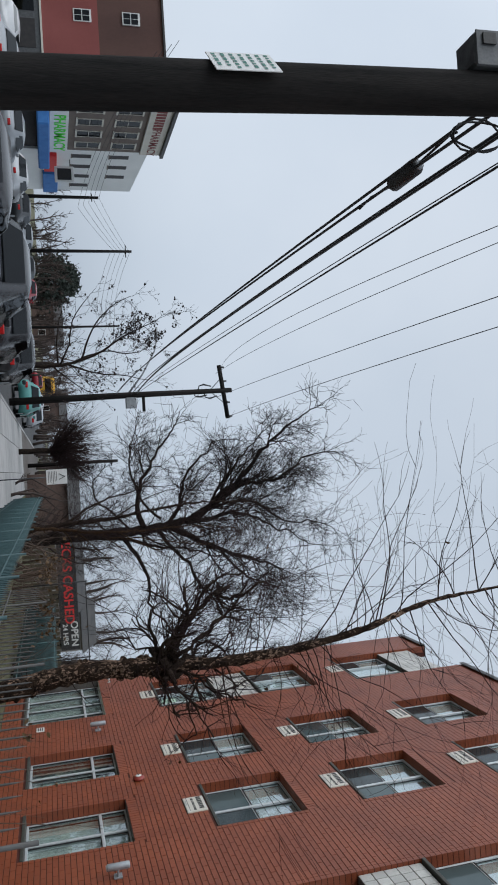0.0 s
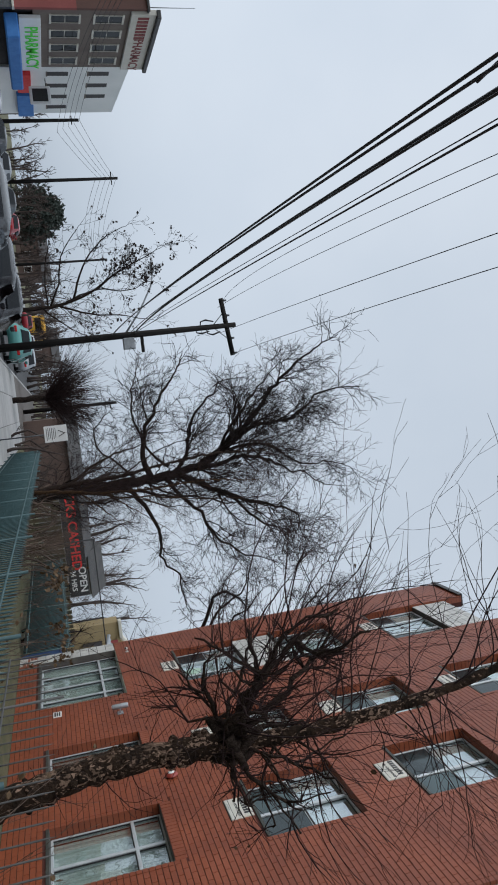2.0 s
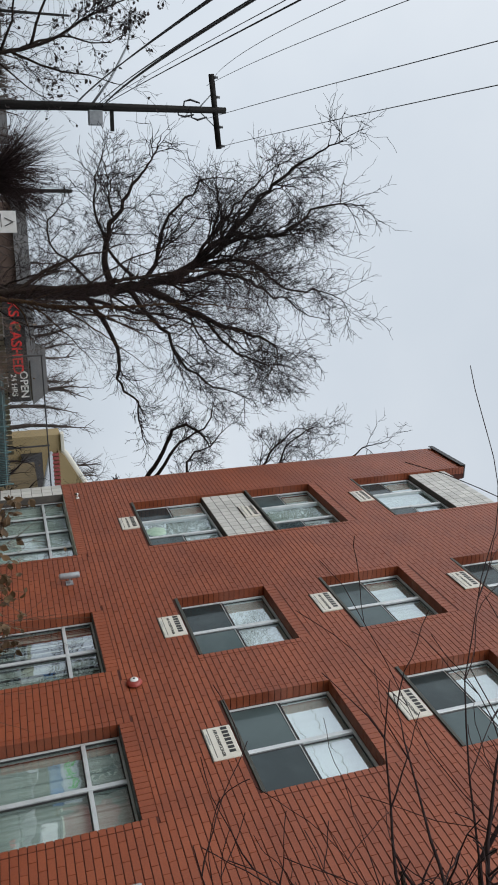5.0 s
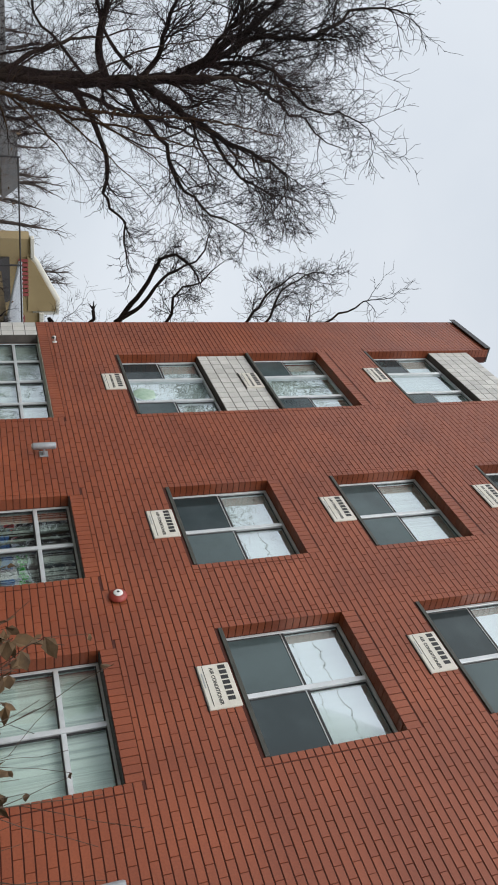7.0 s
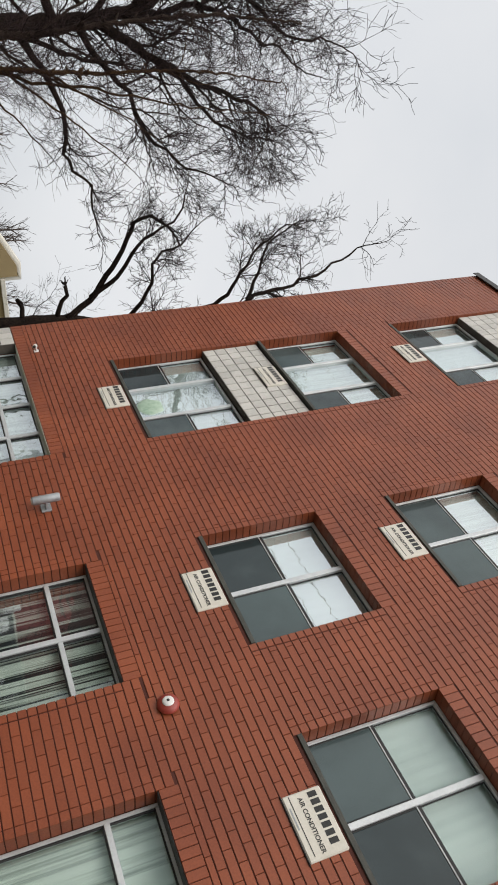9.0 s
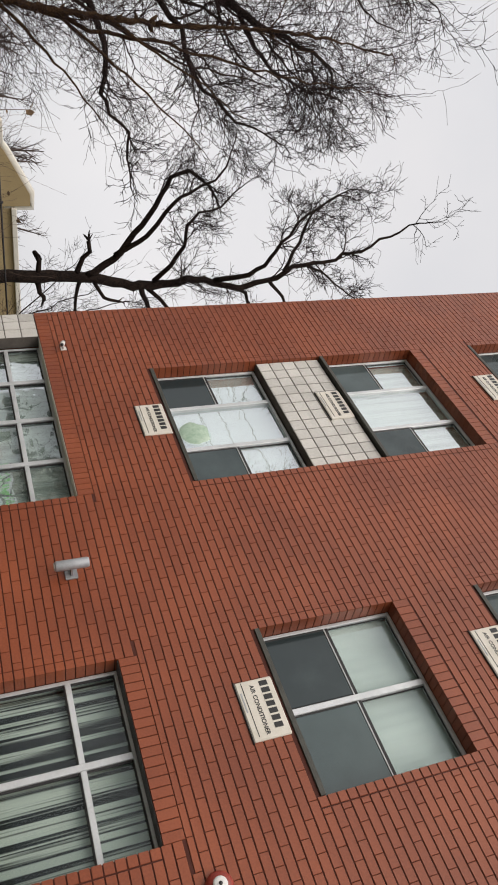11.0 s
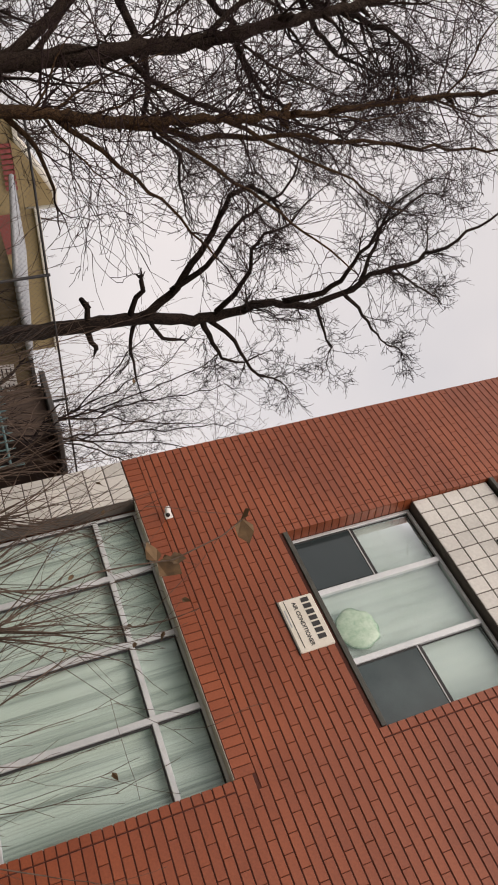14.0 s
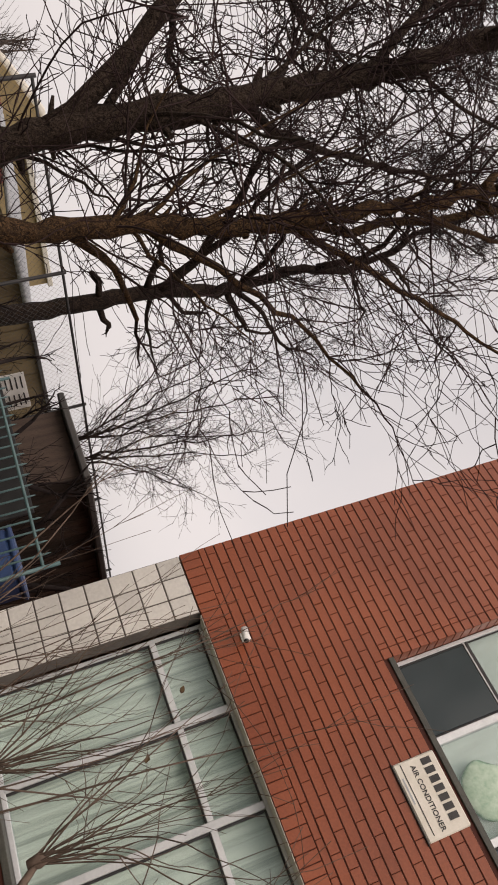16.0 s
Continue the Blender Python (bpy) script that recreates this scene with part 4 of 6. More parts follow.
t.limb([(-1.7, Y, 1.9), (-1.35, Y + 0.1, 2.15), (-1.0, Y + 0.1, 2.2)], 0.03, 0.012, 2.5, 1, 0.6, 0.2, 0.12)
t.limb([(-1.5, Y, 3.0), (-0.9, Y - 0.1, 3.8), (-0.4, Y - 0.2, 4.4), (0.0, Y - 0.3, 4.9)], 0.022, 0.006, 3.5, 2, 0.8, 0.15, 0.15)
t.limb([(-1.48, Y, 3.6), (-0.8, Y + 0.2, 4.8), (-0.3, Y + 0.2, 5.6)], 0.022, 0.006, 3.5, 2, 0.8, 0.2, 0.15)
t.trail(stem, 75)
t.snags(stem, 60, 0.06)
t.done((-1.85, Y, 0))

# thin many-stemmed tree behind the chain-link fence
t = Tree("bare_sapling", "thin many-stemmed bare sapling beyond the corner", 41, BARK, TWIG, 0.0042, 0.01, 0.22, (25, 65), girth=0.008, crook=0.2)
for foot, tip in ((6.2, (6.2, 30.6, 5.9)), (6.2, (5.4, 30.9, 4.9)), (6.25, (6.9, 30.4, 5.2)), (6.8, (7.4, 30.7, 6.2)), (6.8, (8.2, 30.9, 5.6)), (6.85, (7.0, 31.1, 5.0)), (6.3, (5.9, 31.2, 6.3)), (6.9, (8.9, 30.8, 4.6)), (6.2, (4.7, 30.7, 4.2)), (6.8, (7.9, 30.5, 4.1))):
    base = Vector((foot, 30.7, 2.55))
    t.limb([(foot + 0.1, 30.7, -0.1), (foot, 30.7, 1.6), base, base.lerp(Vector(tip), 0.5) + Vector((0, 0, 0.1)), tip], 0.032, 0.008, 4.2, 2, 1.0, 0.42, 0.25, 6)
t.done((6.5, 30.7, 0))

# the near street-side tree with peeling bark
t = Tree("pollarded_tree", "pollarded tree with mottled peeling bark and a burst of long shoots", 53, PLANE, REDTWIG, 0.0028, 0.10, 0.24, (18, 55))
BX, BY = -1.46, 8.22
trunk = t.line([(BX + 0.1, BY, -0.1), (BX + 0.07, BY, 0.9), (BX - 0.04, BY, 1.8), (BX - 0.02, BY, 2.3), (BX, BY, 2.66), (BX + 0.03, BY, 3.1), (BX, BY, 3.9), (BX - 0.12, BY, 4.8), (BX - 0.32, BY + 0.1, 5.7), (BX - 0.4, BY + 0.2, 7.2)], 0.07)
high = [p.z for p in trunk]
girths = [(0.112 - 0.008 * z if z < 2.7 else 0.062 * max(0.1, 1 - (z - 2.7) / 4.9)) * (1 + t.rng.uniform(-0.16, 0.16)) for z in high]
t.wood.add(trunk, girths, 12)
head = Vector((BX, BY, 2.66))
for _ in range(34):
    p = t.rng.choice([q for q in trunk if 0.9 < q.z < 2.6])
    d = turned(Vector((0, 0, 1)), t.rng, 70, 110)
    r = t.rng.uniform(0.025, 0.05)
    t.wood.add([p + d * 0.05, p + d * 0.095, p + d * t.rng.uniform(0.11, 0.135)], [r * 1.3, r, r * 0.4], 7)
for k in range(16):
    t.stubs.add([head + jitter(t.rng, 0.07), head + jitter(t.rng, 0.15), head + jitter(t.rng, 0.17) + Vector((0, 0, 0.06))], [0.034, 0.042, 0.022], 7)


def burst(start, way, length, r, whips, reach, forks=3):
    """A crooked dark limb that leaves the head, forks, and breaks into long shoots."""
    tip = start + way * length
    mid = start.lerp(tip, 0.5) + jitter(t.rng, 0.17 * length) - Vector((0, 0, 0.08 * length))
    limb_pts = t.line([start, mid, tip], 0.08, 0.5)
    n = len(limb_pts)
    t.stubs.add(limb_pts, [max(0.006, r * (1 - 0.7 * i / n)) * t.rng.uniform(0.75, 1.35) for i in range(n)], 7)
    for _ in range(forks):
        i = t.rng.randint(n // 3, n - 2)
        burst(limb_pts[i], turned((limb_pts[i + 1] - limb_pts[i]).normalized(), t.rng, 25, 60), length * t.rng.uniform(0.4, 0.75), r * 0.5, whips // 4, reach * 0.85, 0)
    for _ in range(whips // 3 if forks else whips):
        i = t.rng.randint(n // 3, n - 2)
        d = turned((limb_pts[i + 1] - limb_pts[i]).normalized(), t.rng, 8, 55)
        t.whip(limb_pts[i], (d + Vector((0, 0, 0.1))).normalized(), reach * t.rng.uniform(0.45, 1.15), t.rng.choice([0.0032, 0.0045, 0.006, 0.008]), t.rng.choice([2, 3, 3, 4]), 0.04)
    for _ in range(3 + whips // 5):
        i = t.rng.randint(1, n - 2)
        t.shoot(limb_pts[i], turned((limb_pts[i + 1] - limb_pts[i]).normalized(), t.rng, 30, 85), t.rng.uniform(0.12, 0.35), 0.007, 1)


for way, length, r, whips, reach in (
        ((-0.72, -0.05, 0.6), 1.0, 0.038, 19, 1.7), ((-0.85, 0.3, 0.3), 0.85, 0.031, 18, 1.5), ((-0.9, -0.25, 0.22), 0.65, 0.025, 14, 1.3),
        ((-0.8, 0.5, 0.05), 0.6, 0.023, 13, 1.1), ((-0.5, 0.75, 0.4), 0.6, 0.021, 10, 1.3), ((-0.6, 0.1, 0.9), 0.9, 0.028, 14, 1.7), ((0.5, 0.35, 0.7), 0.9, 0.023, 6, 1.4),
        ((0.65, -0.35, 0.6), 0.7, 0.020, 5, 1.3), ((0.85, 0.1, 0.2), 0.6, 0.018, 6, 1.0), ((0.6, 0.55, 0.05), 0.5, 0.015, 5, 0.8),
        ((0.2, -0.6, 0.75), 0.5, 0.016, 3, 1.2), ((-0.6, -0.7, 0.35), 0.55, 0.021, 11, 1.3), ((0.1, 0.3, 0.95), 0.9, 0.025, 7, 1.5), ((-0.3, 0.1, -0.5), 0.22, 0.011, 3, 0.4)):
    burst(head + jitter(t.rng, 0.05), Vector(way).normalized(), length, r, whips, reach)
for i in range(len(trunk) - 1):
    z = trunk[i].z
    if z > 2.95:
        for _ in range(t.rng.choice([1, 1, 2, 2])):
            out = -1 if t.rng.random() < 0.58 else 1
            d = Vector((out * t.rng.uniform(0.6, 1.0), t.rng.uniform(-0.5, 0.5), t.rng.uniform(0.02, 0.55))).normalized()
            t.whip(trunk[i], d, t.rng.uniform(0.9, 2.5), t.rng.choice([0.0035, 0.005, 0.0065, 0.008]), t.rng.choice([2, 3, 3, 4]), 0.03)
    elif 1.2 < z and t.rng.random() < 0.5:
        t.shoot(trunk[i], turned(Vector((0, 0, 1)), t.rng, 60, 100), t.rng.uniform(0.12, 0.4), 0.006, 1)
t.done((BX, BY, 0), 16, 0.035, DRYLEAF)

# shrubs inside the fence
def shrub(base, reach, seed, n, leaves, label, lean=(0, 0), least=0.0017, clumps=0):
    t = Tree("shrub", label, seed, SHRUBTWIG, SHRUBTWIG, least, 0.08, 0.14, (12, 40), "shrubs inside the fence")
    b = Vector(base)
    for _ in range(n):
        d = Vector((t.rng.uniform(-0.5, 0.5) + lean[0], t.rng.uniform(-0.5, 0.5) + lean[1], 1)).normalized()
        ln = reach * t.rng.uniform(0.6, 1.1)
        t.limb([b + jitter(t.rng, 0.08) - Vector((0, 0, 0.05)), b + d * ln * 0.5 + jitter(t.rng, 0.08), b + d * ln + jitter(t.rng, 0.15)], 0.008, 0.0028, 3.6, 1, 0.6, 0.3, 0.3, 5)
    return t.done(base, leaves, 0.034, DRYLEAF, "shrub", clumps)


shrub((-0.75, 23.6, 0), 2.0, 61, 12, 5, "leafless shrub of long thin twigs before the ground floor window")
shrub((0.9, 24.8, 0), 1.9, 62, 4, 2, "leafless shrub of thin reddish twigs before the tile pier")
shrub((-1.5, 11.6, 0), 1.35, 63, 16, 60, "low shrub with clinging dry brown leaves by the fence")


def leafy_spray(foot, tops, seed):
    """Thin stems that end in curled dry leaves."""
    t = Tree("shrub", "thin shrub with clusters of curled dry leaves by the fence", seed, SHRUBTWIG, SHRUBTWIG, 0.0018, 0.03, 0.16, (15, 50), "shrubs inside the fence")
    for top in tops:
        top = Vector(top)
        stem = t.line([Vector(foot), Vector(foot).lerp(top, 0.5) + jitter(t.rng, 0.1), top], 0.12)
        t.wood.add(stem, [0.007 - 0.004 * i / len(stem) for i in range(len(stem))], 5)
        for _ in range(9):
            t.shoot(top - Vector((0, 0, t.rng.uniform(0, 0.15))), turned(Vector((0, 0, 1)), t.rng, 15, 80), t.rng.uniform(0.06, 0.18), 0.0025, 1)
    return t.done(foot, 75, 0.042, DRYLEAF, "shrub")


leafy_spray((-2.0, 11.4, 0), ((-2.2, 11.3, 1.54), (-2.1, 11.7, 1.48)), 68)
leafy_spray((-1.2, 11.8, 0), ((-1.3, 12.1, 1.5), (-1.3, 11.6, 1.5), (-1.5, 11.9, 1.47)), 69)
shrub((-0.6, 21.2, 0), 1.5, 64, 14, 14, "low leafless shrub beside the fence")
shrub((-1.5, 6.6, 0), 1.4, 65, 8, 40, "low shrub with a few dry leaves by the fence")

t = Tree("shrub", "tall thin stem with a few large dry leaves", 70, SHRUBTWIG, SHRUBTWIG, 0.0016, 0.03, 0.16, (15, 50), "shrubs inside the fence")
stem = t.line([(-1.7, 21.2, -0.05), (-1.74, 21.1, 1.0), (-1.82, 20.99, 1.9), (-1.79, 21.1, 2.22)], 0.15)
t.wood.add(stem, [0.006 - 0.004 * i / len(stem) for i in range(len(stem))], 5)
t.ends = [Vector((-1.79, 21.1, 2.2)), Vector((-1.82, 20.99, 1.9)), Vector((-1.8, 21.0, 1.86))]
t.done((-1.7, 21.2, 0), 5, 0.062, DRYLEAF, "shrub")

# a clipped shrub: pruned heads, each with a fan of straight young shoots
def clipped_shrub(base, heads, seed, label):
    t = Tree("shrub", label, seed, SHRUBTWIG, SHRUBTWIG, 0.0022, 0.05, 0.1, (12, 40), "shrubs inside the fence")
    b = Vector(base)
    for dy, z in heads:
        top = b + Vector((t.rng.uniform(-0.12, 0.12), dy, z))
        stem = t.line([b + jitter(t.rng, 0.06) - Vector((0, 0, 0.05)), b.lerp(top, 0.55) + jitter(t.rng, 0.08), top], 0.12)
        t.wood.add(stem, [0.014 * t.rng.uniform(0.8, 1.2) for _ in stem], 6)
        t.wood.add([top - Vector((0, 0, 0.03)), top + Vector((0, 0, 0.01)), top + Vector((0, 0, 0.04))], [0.016, 0.026, 0.014], 7)
        for _ in range(21):
            d = Vector((t.rng.uniform(-0.55, 0.55), t.rng.uniform(-0.6, 0.6), 1)).normalized()
            t.whip(top + jitter(t.rng, 0.02), d, t.rng.uniform(0.4, 1.1), t.rng.choice([0.003, 0.004, 0.005]), t.rng.choice([0, 0, 1, 2]), 0.02)
    return t.done(base, 6, 0.03, DRYLEAF, "shrub")


clipped_shrub((-0.75, 22.3, 0), ((-0.75, 1.2), (-0.4, 1.12), (0.0, 1.25), (0.35, 1.15), (0.8, 1.22), (1.15, 1.1)), 67, "clipped shrub with fans of straight tan shoots before the window")

# the small round-headed tree along the pavement
t = Tree("pollarded_tree", "small round-headed pollarded street tree with dense dark shoots", 71, BARK, REDTWIG, 0.009, 0.02, 0.12, (8, 30))
t.limb([(-4.8, 45, -0.1), (-4.8, 45, 1.0), (-4.75, 45, 1.75)], 0.16, 0.14, 0, 0, 0.1, 0.9)
for _ in range(380):
    d = Vector((t.rng.uniform(-1, 1), t.rng.uniform(-1, 1), t.rng.uniform(0.35, 1.2))).normalized()
    t.shoot(Vector((-4.75, 45, 1.7)) + jitter(t.rng, 0.1), d, t.rng.uniform(1.6, 2.8), 0.012, 1)
t.done((-4.8, 45, 0))

# the kerbside tree that has kept some dark leaves
t = Tree("street_tree", "slender street tree with a few dark leaves remaining", 83, BARK, TWIG, 0.007, 0.06, 0.36, (28, 64), girth=0.01)
Y = 34.0
t.limb([(-8.0, Y, -0.2), (-8.05, Y, 1.4), (-8.1, Y, 2.6), (-8.5, Y, 3.8), (-9.2, Y, 5.0), (-9.9, Y, 6.4)], 0.11, 0.015, 2.4, 3, 1.4, 0.35)
t.limb([(-8.1, Y, 2.6), (-7.7, Y, 3.8), (-7.5, Y, 5.2), (-7.3, Y, 6.0)], 0.05, 0.012, 2.6, 2, 1.2)
t.limb([(-8.3, Y, 3.2), (-9.6, Y, 3.7), (-10.5, Y, 4.5), (-11.0, Y, 5.4)], 0.05, 0.012, 2.6, 2, 1.2)
t.limb([(-8.1, Y, 2.3), (-8.9, Y - 0.4, 2.7), (-9.9, Y - 0.5, 2.9), (-10.9, Y - 0.5, 3.6)], 0.045, 0.012, 2.6, 2, 1.1)
t.limb([(-8.2, Y, 2.9), (-8.7, Y + 0.5, 4.2), (-8.6, Y + 0.7, 5.4), (-8.9, Y + 0.7, 6.3)], 0.045, 0.012, 2.6, 2, 1.1)
t.limb([(-8.05, Y, 2.0), (-7.4, Y + 0.4, 2.7), (-6.9, Y + 0.6, 3.6)], 0.04, 0.012, 2.4, 2, 1.0)
t.limb([(-8.1, Y, 2.2), (-9.3, Y + 0.4, 2.2), (-10.6, Y + 0.4, 2.5)], 0.04, 0.012, 2.4, 2, 1.0)
t.done((-8.0, Y, 0), 620, 0.085, DARKLEAF)


# ---- fences ----
def picket_fence(name, label, a, b, spacing, top, rail_z, r, material, group=""):
    """Iron fence from a to b: each picket, rail and post its own piece."""
    a, b = Vector(a), Vector(b)
    d = (b - a)
    n = int(d.length / spacing)
    u = d.normalized()
    fence = empty(name, label, "fence", group, at=a)
    pick = None
    for i in range(n + 1):
        p = u * (i * spacing)
        if i % 18 == 0:
            rod("post", p + Vector((0, 0, -0.05)), p + Vector((0, 0, top + 0.06)), r * 1.8, material, fence, 6)
            continue
        if pick is None:
            t = Tubes().add([Vector((0, 0, 0.08)), Vector((0, 0, top - 0.05)), Vector((0, 0, top))], [r, r, r * 0.15], 5)
            ob = t.build("picket", material, fence)
            pick = ob.data
        else:
            ob = new("picket", pick)
            ob.parent = fence
        ob.location = p
    for z in rail_z:
        rod("rail", Vector((0, 0, z)), d + Vector((0, 0, z)), r * 1.5, material, fence, 6)
    return fence


picket_fence("iron_fence", "weathered grey iron picket fence along the pavement", (-2.35, 2.9, 0), (-2.35, 8.3, 0), 0.125, 1.48, (0.18, 1.2), 0.0046, DULLIRON)
picket_fence("iron_fence", "low teal painted iron picket fence along the pavement", (-2.46, 6.2, 0), (-2.46, 36.0, 0), 0.125, 1.22, (0.18, 1.08), 0.009, MIDTEAL)
picket_fence("iron_fence", "dark green iron picket fence running on from the building corner", (3.15, 26.6, 0), (3.15, 41, 0), 0.15, 1.53, (0.18, 1.42), 0.012, PALETEAL)
# Added black sheet for the dark shrubs and shade between the pickets.
screen = tagged(box("dark_backing_sheet", 3.3, 3.33, 27.4, 40.9, 0.05, 1.47, RUBBER, None, 0.004), "black sheet standing in for dark shrubs and shade behind the iron fence", "screen")

blue_bin = empty("wheeled_bin", "blue plastic refuse bin behind the iron fence", "bin", at=(3.35, 26.72, 0))
box("body", 0, 0.5, 0, 0.62, 0.0, 1.14, BINBLUE, blue_bin, 0.03)
box("lid", -0.02, 0.52, -0.02, 0.64, 1.14, 1.2, BINBLUE, blue_bin, 0.02)
board_fence = empty("board_fence", "dark olive board fence across the yard", "fence", at=(0.2, 42, 0))
bd = None
for i in range(30):
    if bd is None:
        ob = box("board", -0.09, 0.09, -0.015, 0.015, 0, 1.68, OLIVE, board_fence, 0.004)
        bd = ob.data
    else:
        ob = new("board", bd)
        ob.parent = board_fence
    ob.location = (0.1 + i * 0.24, rng.uniform(-0.01, 0.01), rng.uniform(-0.05, 0.03))
for z in (0.35, 1.3):
    box("rail", -0.05, 7.2, 0.016, 0.06, z, z + 0.09, OLIVE, board_fence)

link = empty("chain_link_fence", "tall grey chain-link fence with a pipe top rail", "fence", at=(0.9, 32, 0))
for k in range(6):
    rod("post", (k * 3.0, 0, -0.05), (k * 3.0, 0, 2.8), 0.03, CABLE, link)
rod("top_rail", (0, 0, 2.75), (15, 0, 2.75), 0.022, CABLE, link)
w = Tubes()
for k in range(-28, 150):
    x = k * 0.1
    for s in (1, -1):
        x0, x1 = (x, x + 2.7) if s > 0 else (x + 2.7, x)
        w.add([Vector((x0, 0.004 * s, 0.03)), Vector((x1, 0.004 * s, 2.73))], [0.0019, 0.0019], 3, False)
tagged(w.build("mesh", DARKSTEEL, link, "diamond wire mesh"), kind="stuff")


for x, w_, m_, words_m, label in ((5.72, 0.86, WHITE, INK, "white printed notice board wired to the chain-link fence"), (7.0, 0.8, WHITE, REDLETTER, "white and red sign wired to the chain-link fence")):
    s_ob = empty("fence_sign", label, "sign", at=(x, 31.96, 1.45))
    box("plate", 0, w_, -0.006, 0.006, 0, 0.4, m_, s_ob, 0.003)
    for a in range(2):
        for z_ in range(4 if words_m is INK else 1):
            box("print_mark", 0.08 + a * w_ * 0.48, w_ * 0.42 + a * w_ * 0.48, -0.0095, -0.0062, 0.06 + z_ * 0.085, 0.085 + z_ * 0.085 + (0.15 if words_m is REDLETTER else 0), words_m, s_ob, 0)


# ---- poles and wires ----
def sag(a, b, drop, n=24):
    a, b = Vector(a), Vector(b)
    return [a.lerp(b, i / n) - Vector((0, 0, drop * 4 * (i / n) * (1 - i / n))) for i in range(n + 1)]


def crossarm(pole, z, x0, x1, tilt=0.0):
    t = Tubes().add([Vector((x0, 0, z - tilt)), Vector((x1, 0, z + tilt))], [0.135, 0.135], 4)
    t.build("crossarm", POLEWOOD, pole)
    for k in range(4):
        u = (0.04, 0.3, 0.7, 0.96)[k]
        x, zz = x0 + (x1 - x0) * u, z - tilt + 2 * tilt * u
        Tubes().add([Vector((x, 0, zz + 0.06)), Vector((x, 0, zz + 0.14)), Vector((x, 0, zz + 0.2)), Vector((x, 0, zz + 0.26))], [0.03, 0.065, 0.045, 0.055], 8).build("insulator", DARKSTEEL, pole)


far_pole = empty("utility_pole", "tall wooden utility pole with crossarm and cables", "utility pole", "utility poles", at=(-7.35, 40.4, -0.15))
Tubes().add([Vector((0.18, 0, 0)), Vector((0.08, 0, 5)), Vector((0, 0, 11.4))], [0.19, 0.165, 0.125], 12).build("shaft", POLEWOOD, far_pole)
crossarm(far_pole, 10.95, -1.35, 1.5, 0.16)
rod("brace", (0.0, 0, 10.2), (-0.7, 0, 10.9), 0.025, GALV, far_pole)
rod("brace", (0.0, 0, 10.2), (0.7, 0, 11.0), 0.025, GALV, far_pole)
for z, x in ((9.6, -0.35), (9.9, 0.4), (9.35, 0.3)):
    Tubes().add([Vector((0, 0, z)), Vector((x * 0.8, 0, z + 0.05)), Vector((x, 0, z + 0.3)), Vector((x * 0.7, 0, z + 0.7))], [0.03, 0.03, 0.045, 0.03], 6).build("cutout", CABLE, far_pole)
Tubes().add([Vector((0, 0, 5.9)), Vector((-1.0, 0, 6.7)), Vector((-2.2, 0, 7.4)), Vector((-2.8, 0, 7.55))], [0.05, 0.045, 0.04, 0.035], 8).build("lamp_arm", GALV, far_pole)
Tubes().add([Vector((-2.7, 0, 7.5)), Vector((-3.0, 0, 7.55)), Vector((-3.45, 0, 7.58))], [0.05, 0.12, 0.06], 10).build("lamp_head", GALV, far_pole)
box("bracket", 0.0, 0.95, -0.05, 0.05, 6.6, 6.75, POLEWOOD, far_pole)
box("cable_box", 0.2, 0.75, -0.2, 0.2, 5.75, 6.3, GALV, far_pole, 0.03)

near_pole = empty("utility_pole", "dark wooden utility pole beside the kerb with a small notice", "utility pole", "utility poles", at=(-5.85, 5.3, -0.02))
Tubes().add([Vector((0.02, 0, 0)), Vector((-0.03, 0, 1.5)), Vector((-0.1, 0, 3.3)), Vector((-0.16, 0, 5)), Vector((-0.2, 0, 11.6))], [0.17, 0.165, 0.158, 0.152, 0.12], 20).build("shaft", POLEWOOD, near_pole)
crossarm(near_pole, 11.0, -1.6, 0.3)
notice_m = facing((-0.68, -0.73, 0), (-0.175, -0.15, 3.0))
notice_m = notice_m @ Matrix.Rotation(radians(4), 4, "Z")
nt = empty("paper_notice", "small white notice with green print nailed to the pole", "notice", at=(-5.85, 5.3, -0.02))
sheet_ob = quick("paper", [notice_m @ Vector(p) for p in ((-0.15, -0.22, 0.006), (0.15, -0.22, 0.006), (0.15, 0.22, 0.006), (-0.15, 0.22, 0.006), (-0.15, -0.22, 0), (0.15, -0.22, 0), (0.15, 0.22, 0), (-0.15, 0.22, 0))], [(0, 1, 2, 3), (7, 6, 5, 4), (0, 4, 5, 1), (1, 5, 6, 2), (2, 6, 7, 3), (3, 7, 4, 0)], WHITE, nt)
TEALINK = mat("green_ink", (0.05, 0.17, 0.14), (0.09, 0.24, 0.19), 0.6, 20.0, bump=0)
for k in range(7):
    zz, at = 0.18 - k * 0.06, -0.125
    while at < 0.1:
        wid = min(rng.uniform(0.02, 0.06), 0.125 - at)
        quick("print_mark", [notice_m @ Vector(p) for p in ((at, zz - 0.012, 0.009), (at + wid, zz - 0.012, 0.009), (at + wid, zz + 0.012, 0.009), (at, zz + 0.012, 0.009))], [(0, 1, 2, 3)], TEALINK, nt)
        at += wid + 0.018
pole_box = empty("junction_box", "grey steel junction box strapped to the pole", "junction box", at=(-5.85, 5.3, 0))
box("knockout", -0.5, -0.42, -0.185, -0.171, 4.72, 4.82, INK, pole_box, 0.0)
box("case", -0.52, -0.28, -0.16, 0.1, 4.66, 5.0, DARKSTEEL, pole_box, 0.02)
box("lid", -0.525, -0.275, -0.17, -0.158, 4.67, 4.99, DARKSTEEL, pole_box, 0.004)
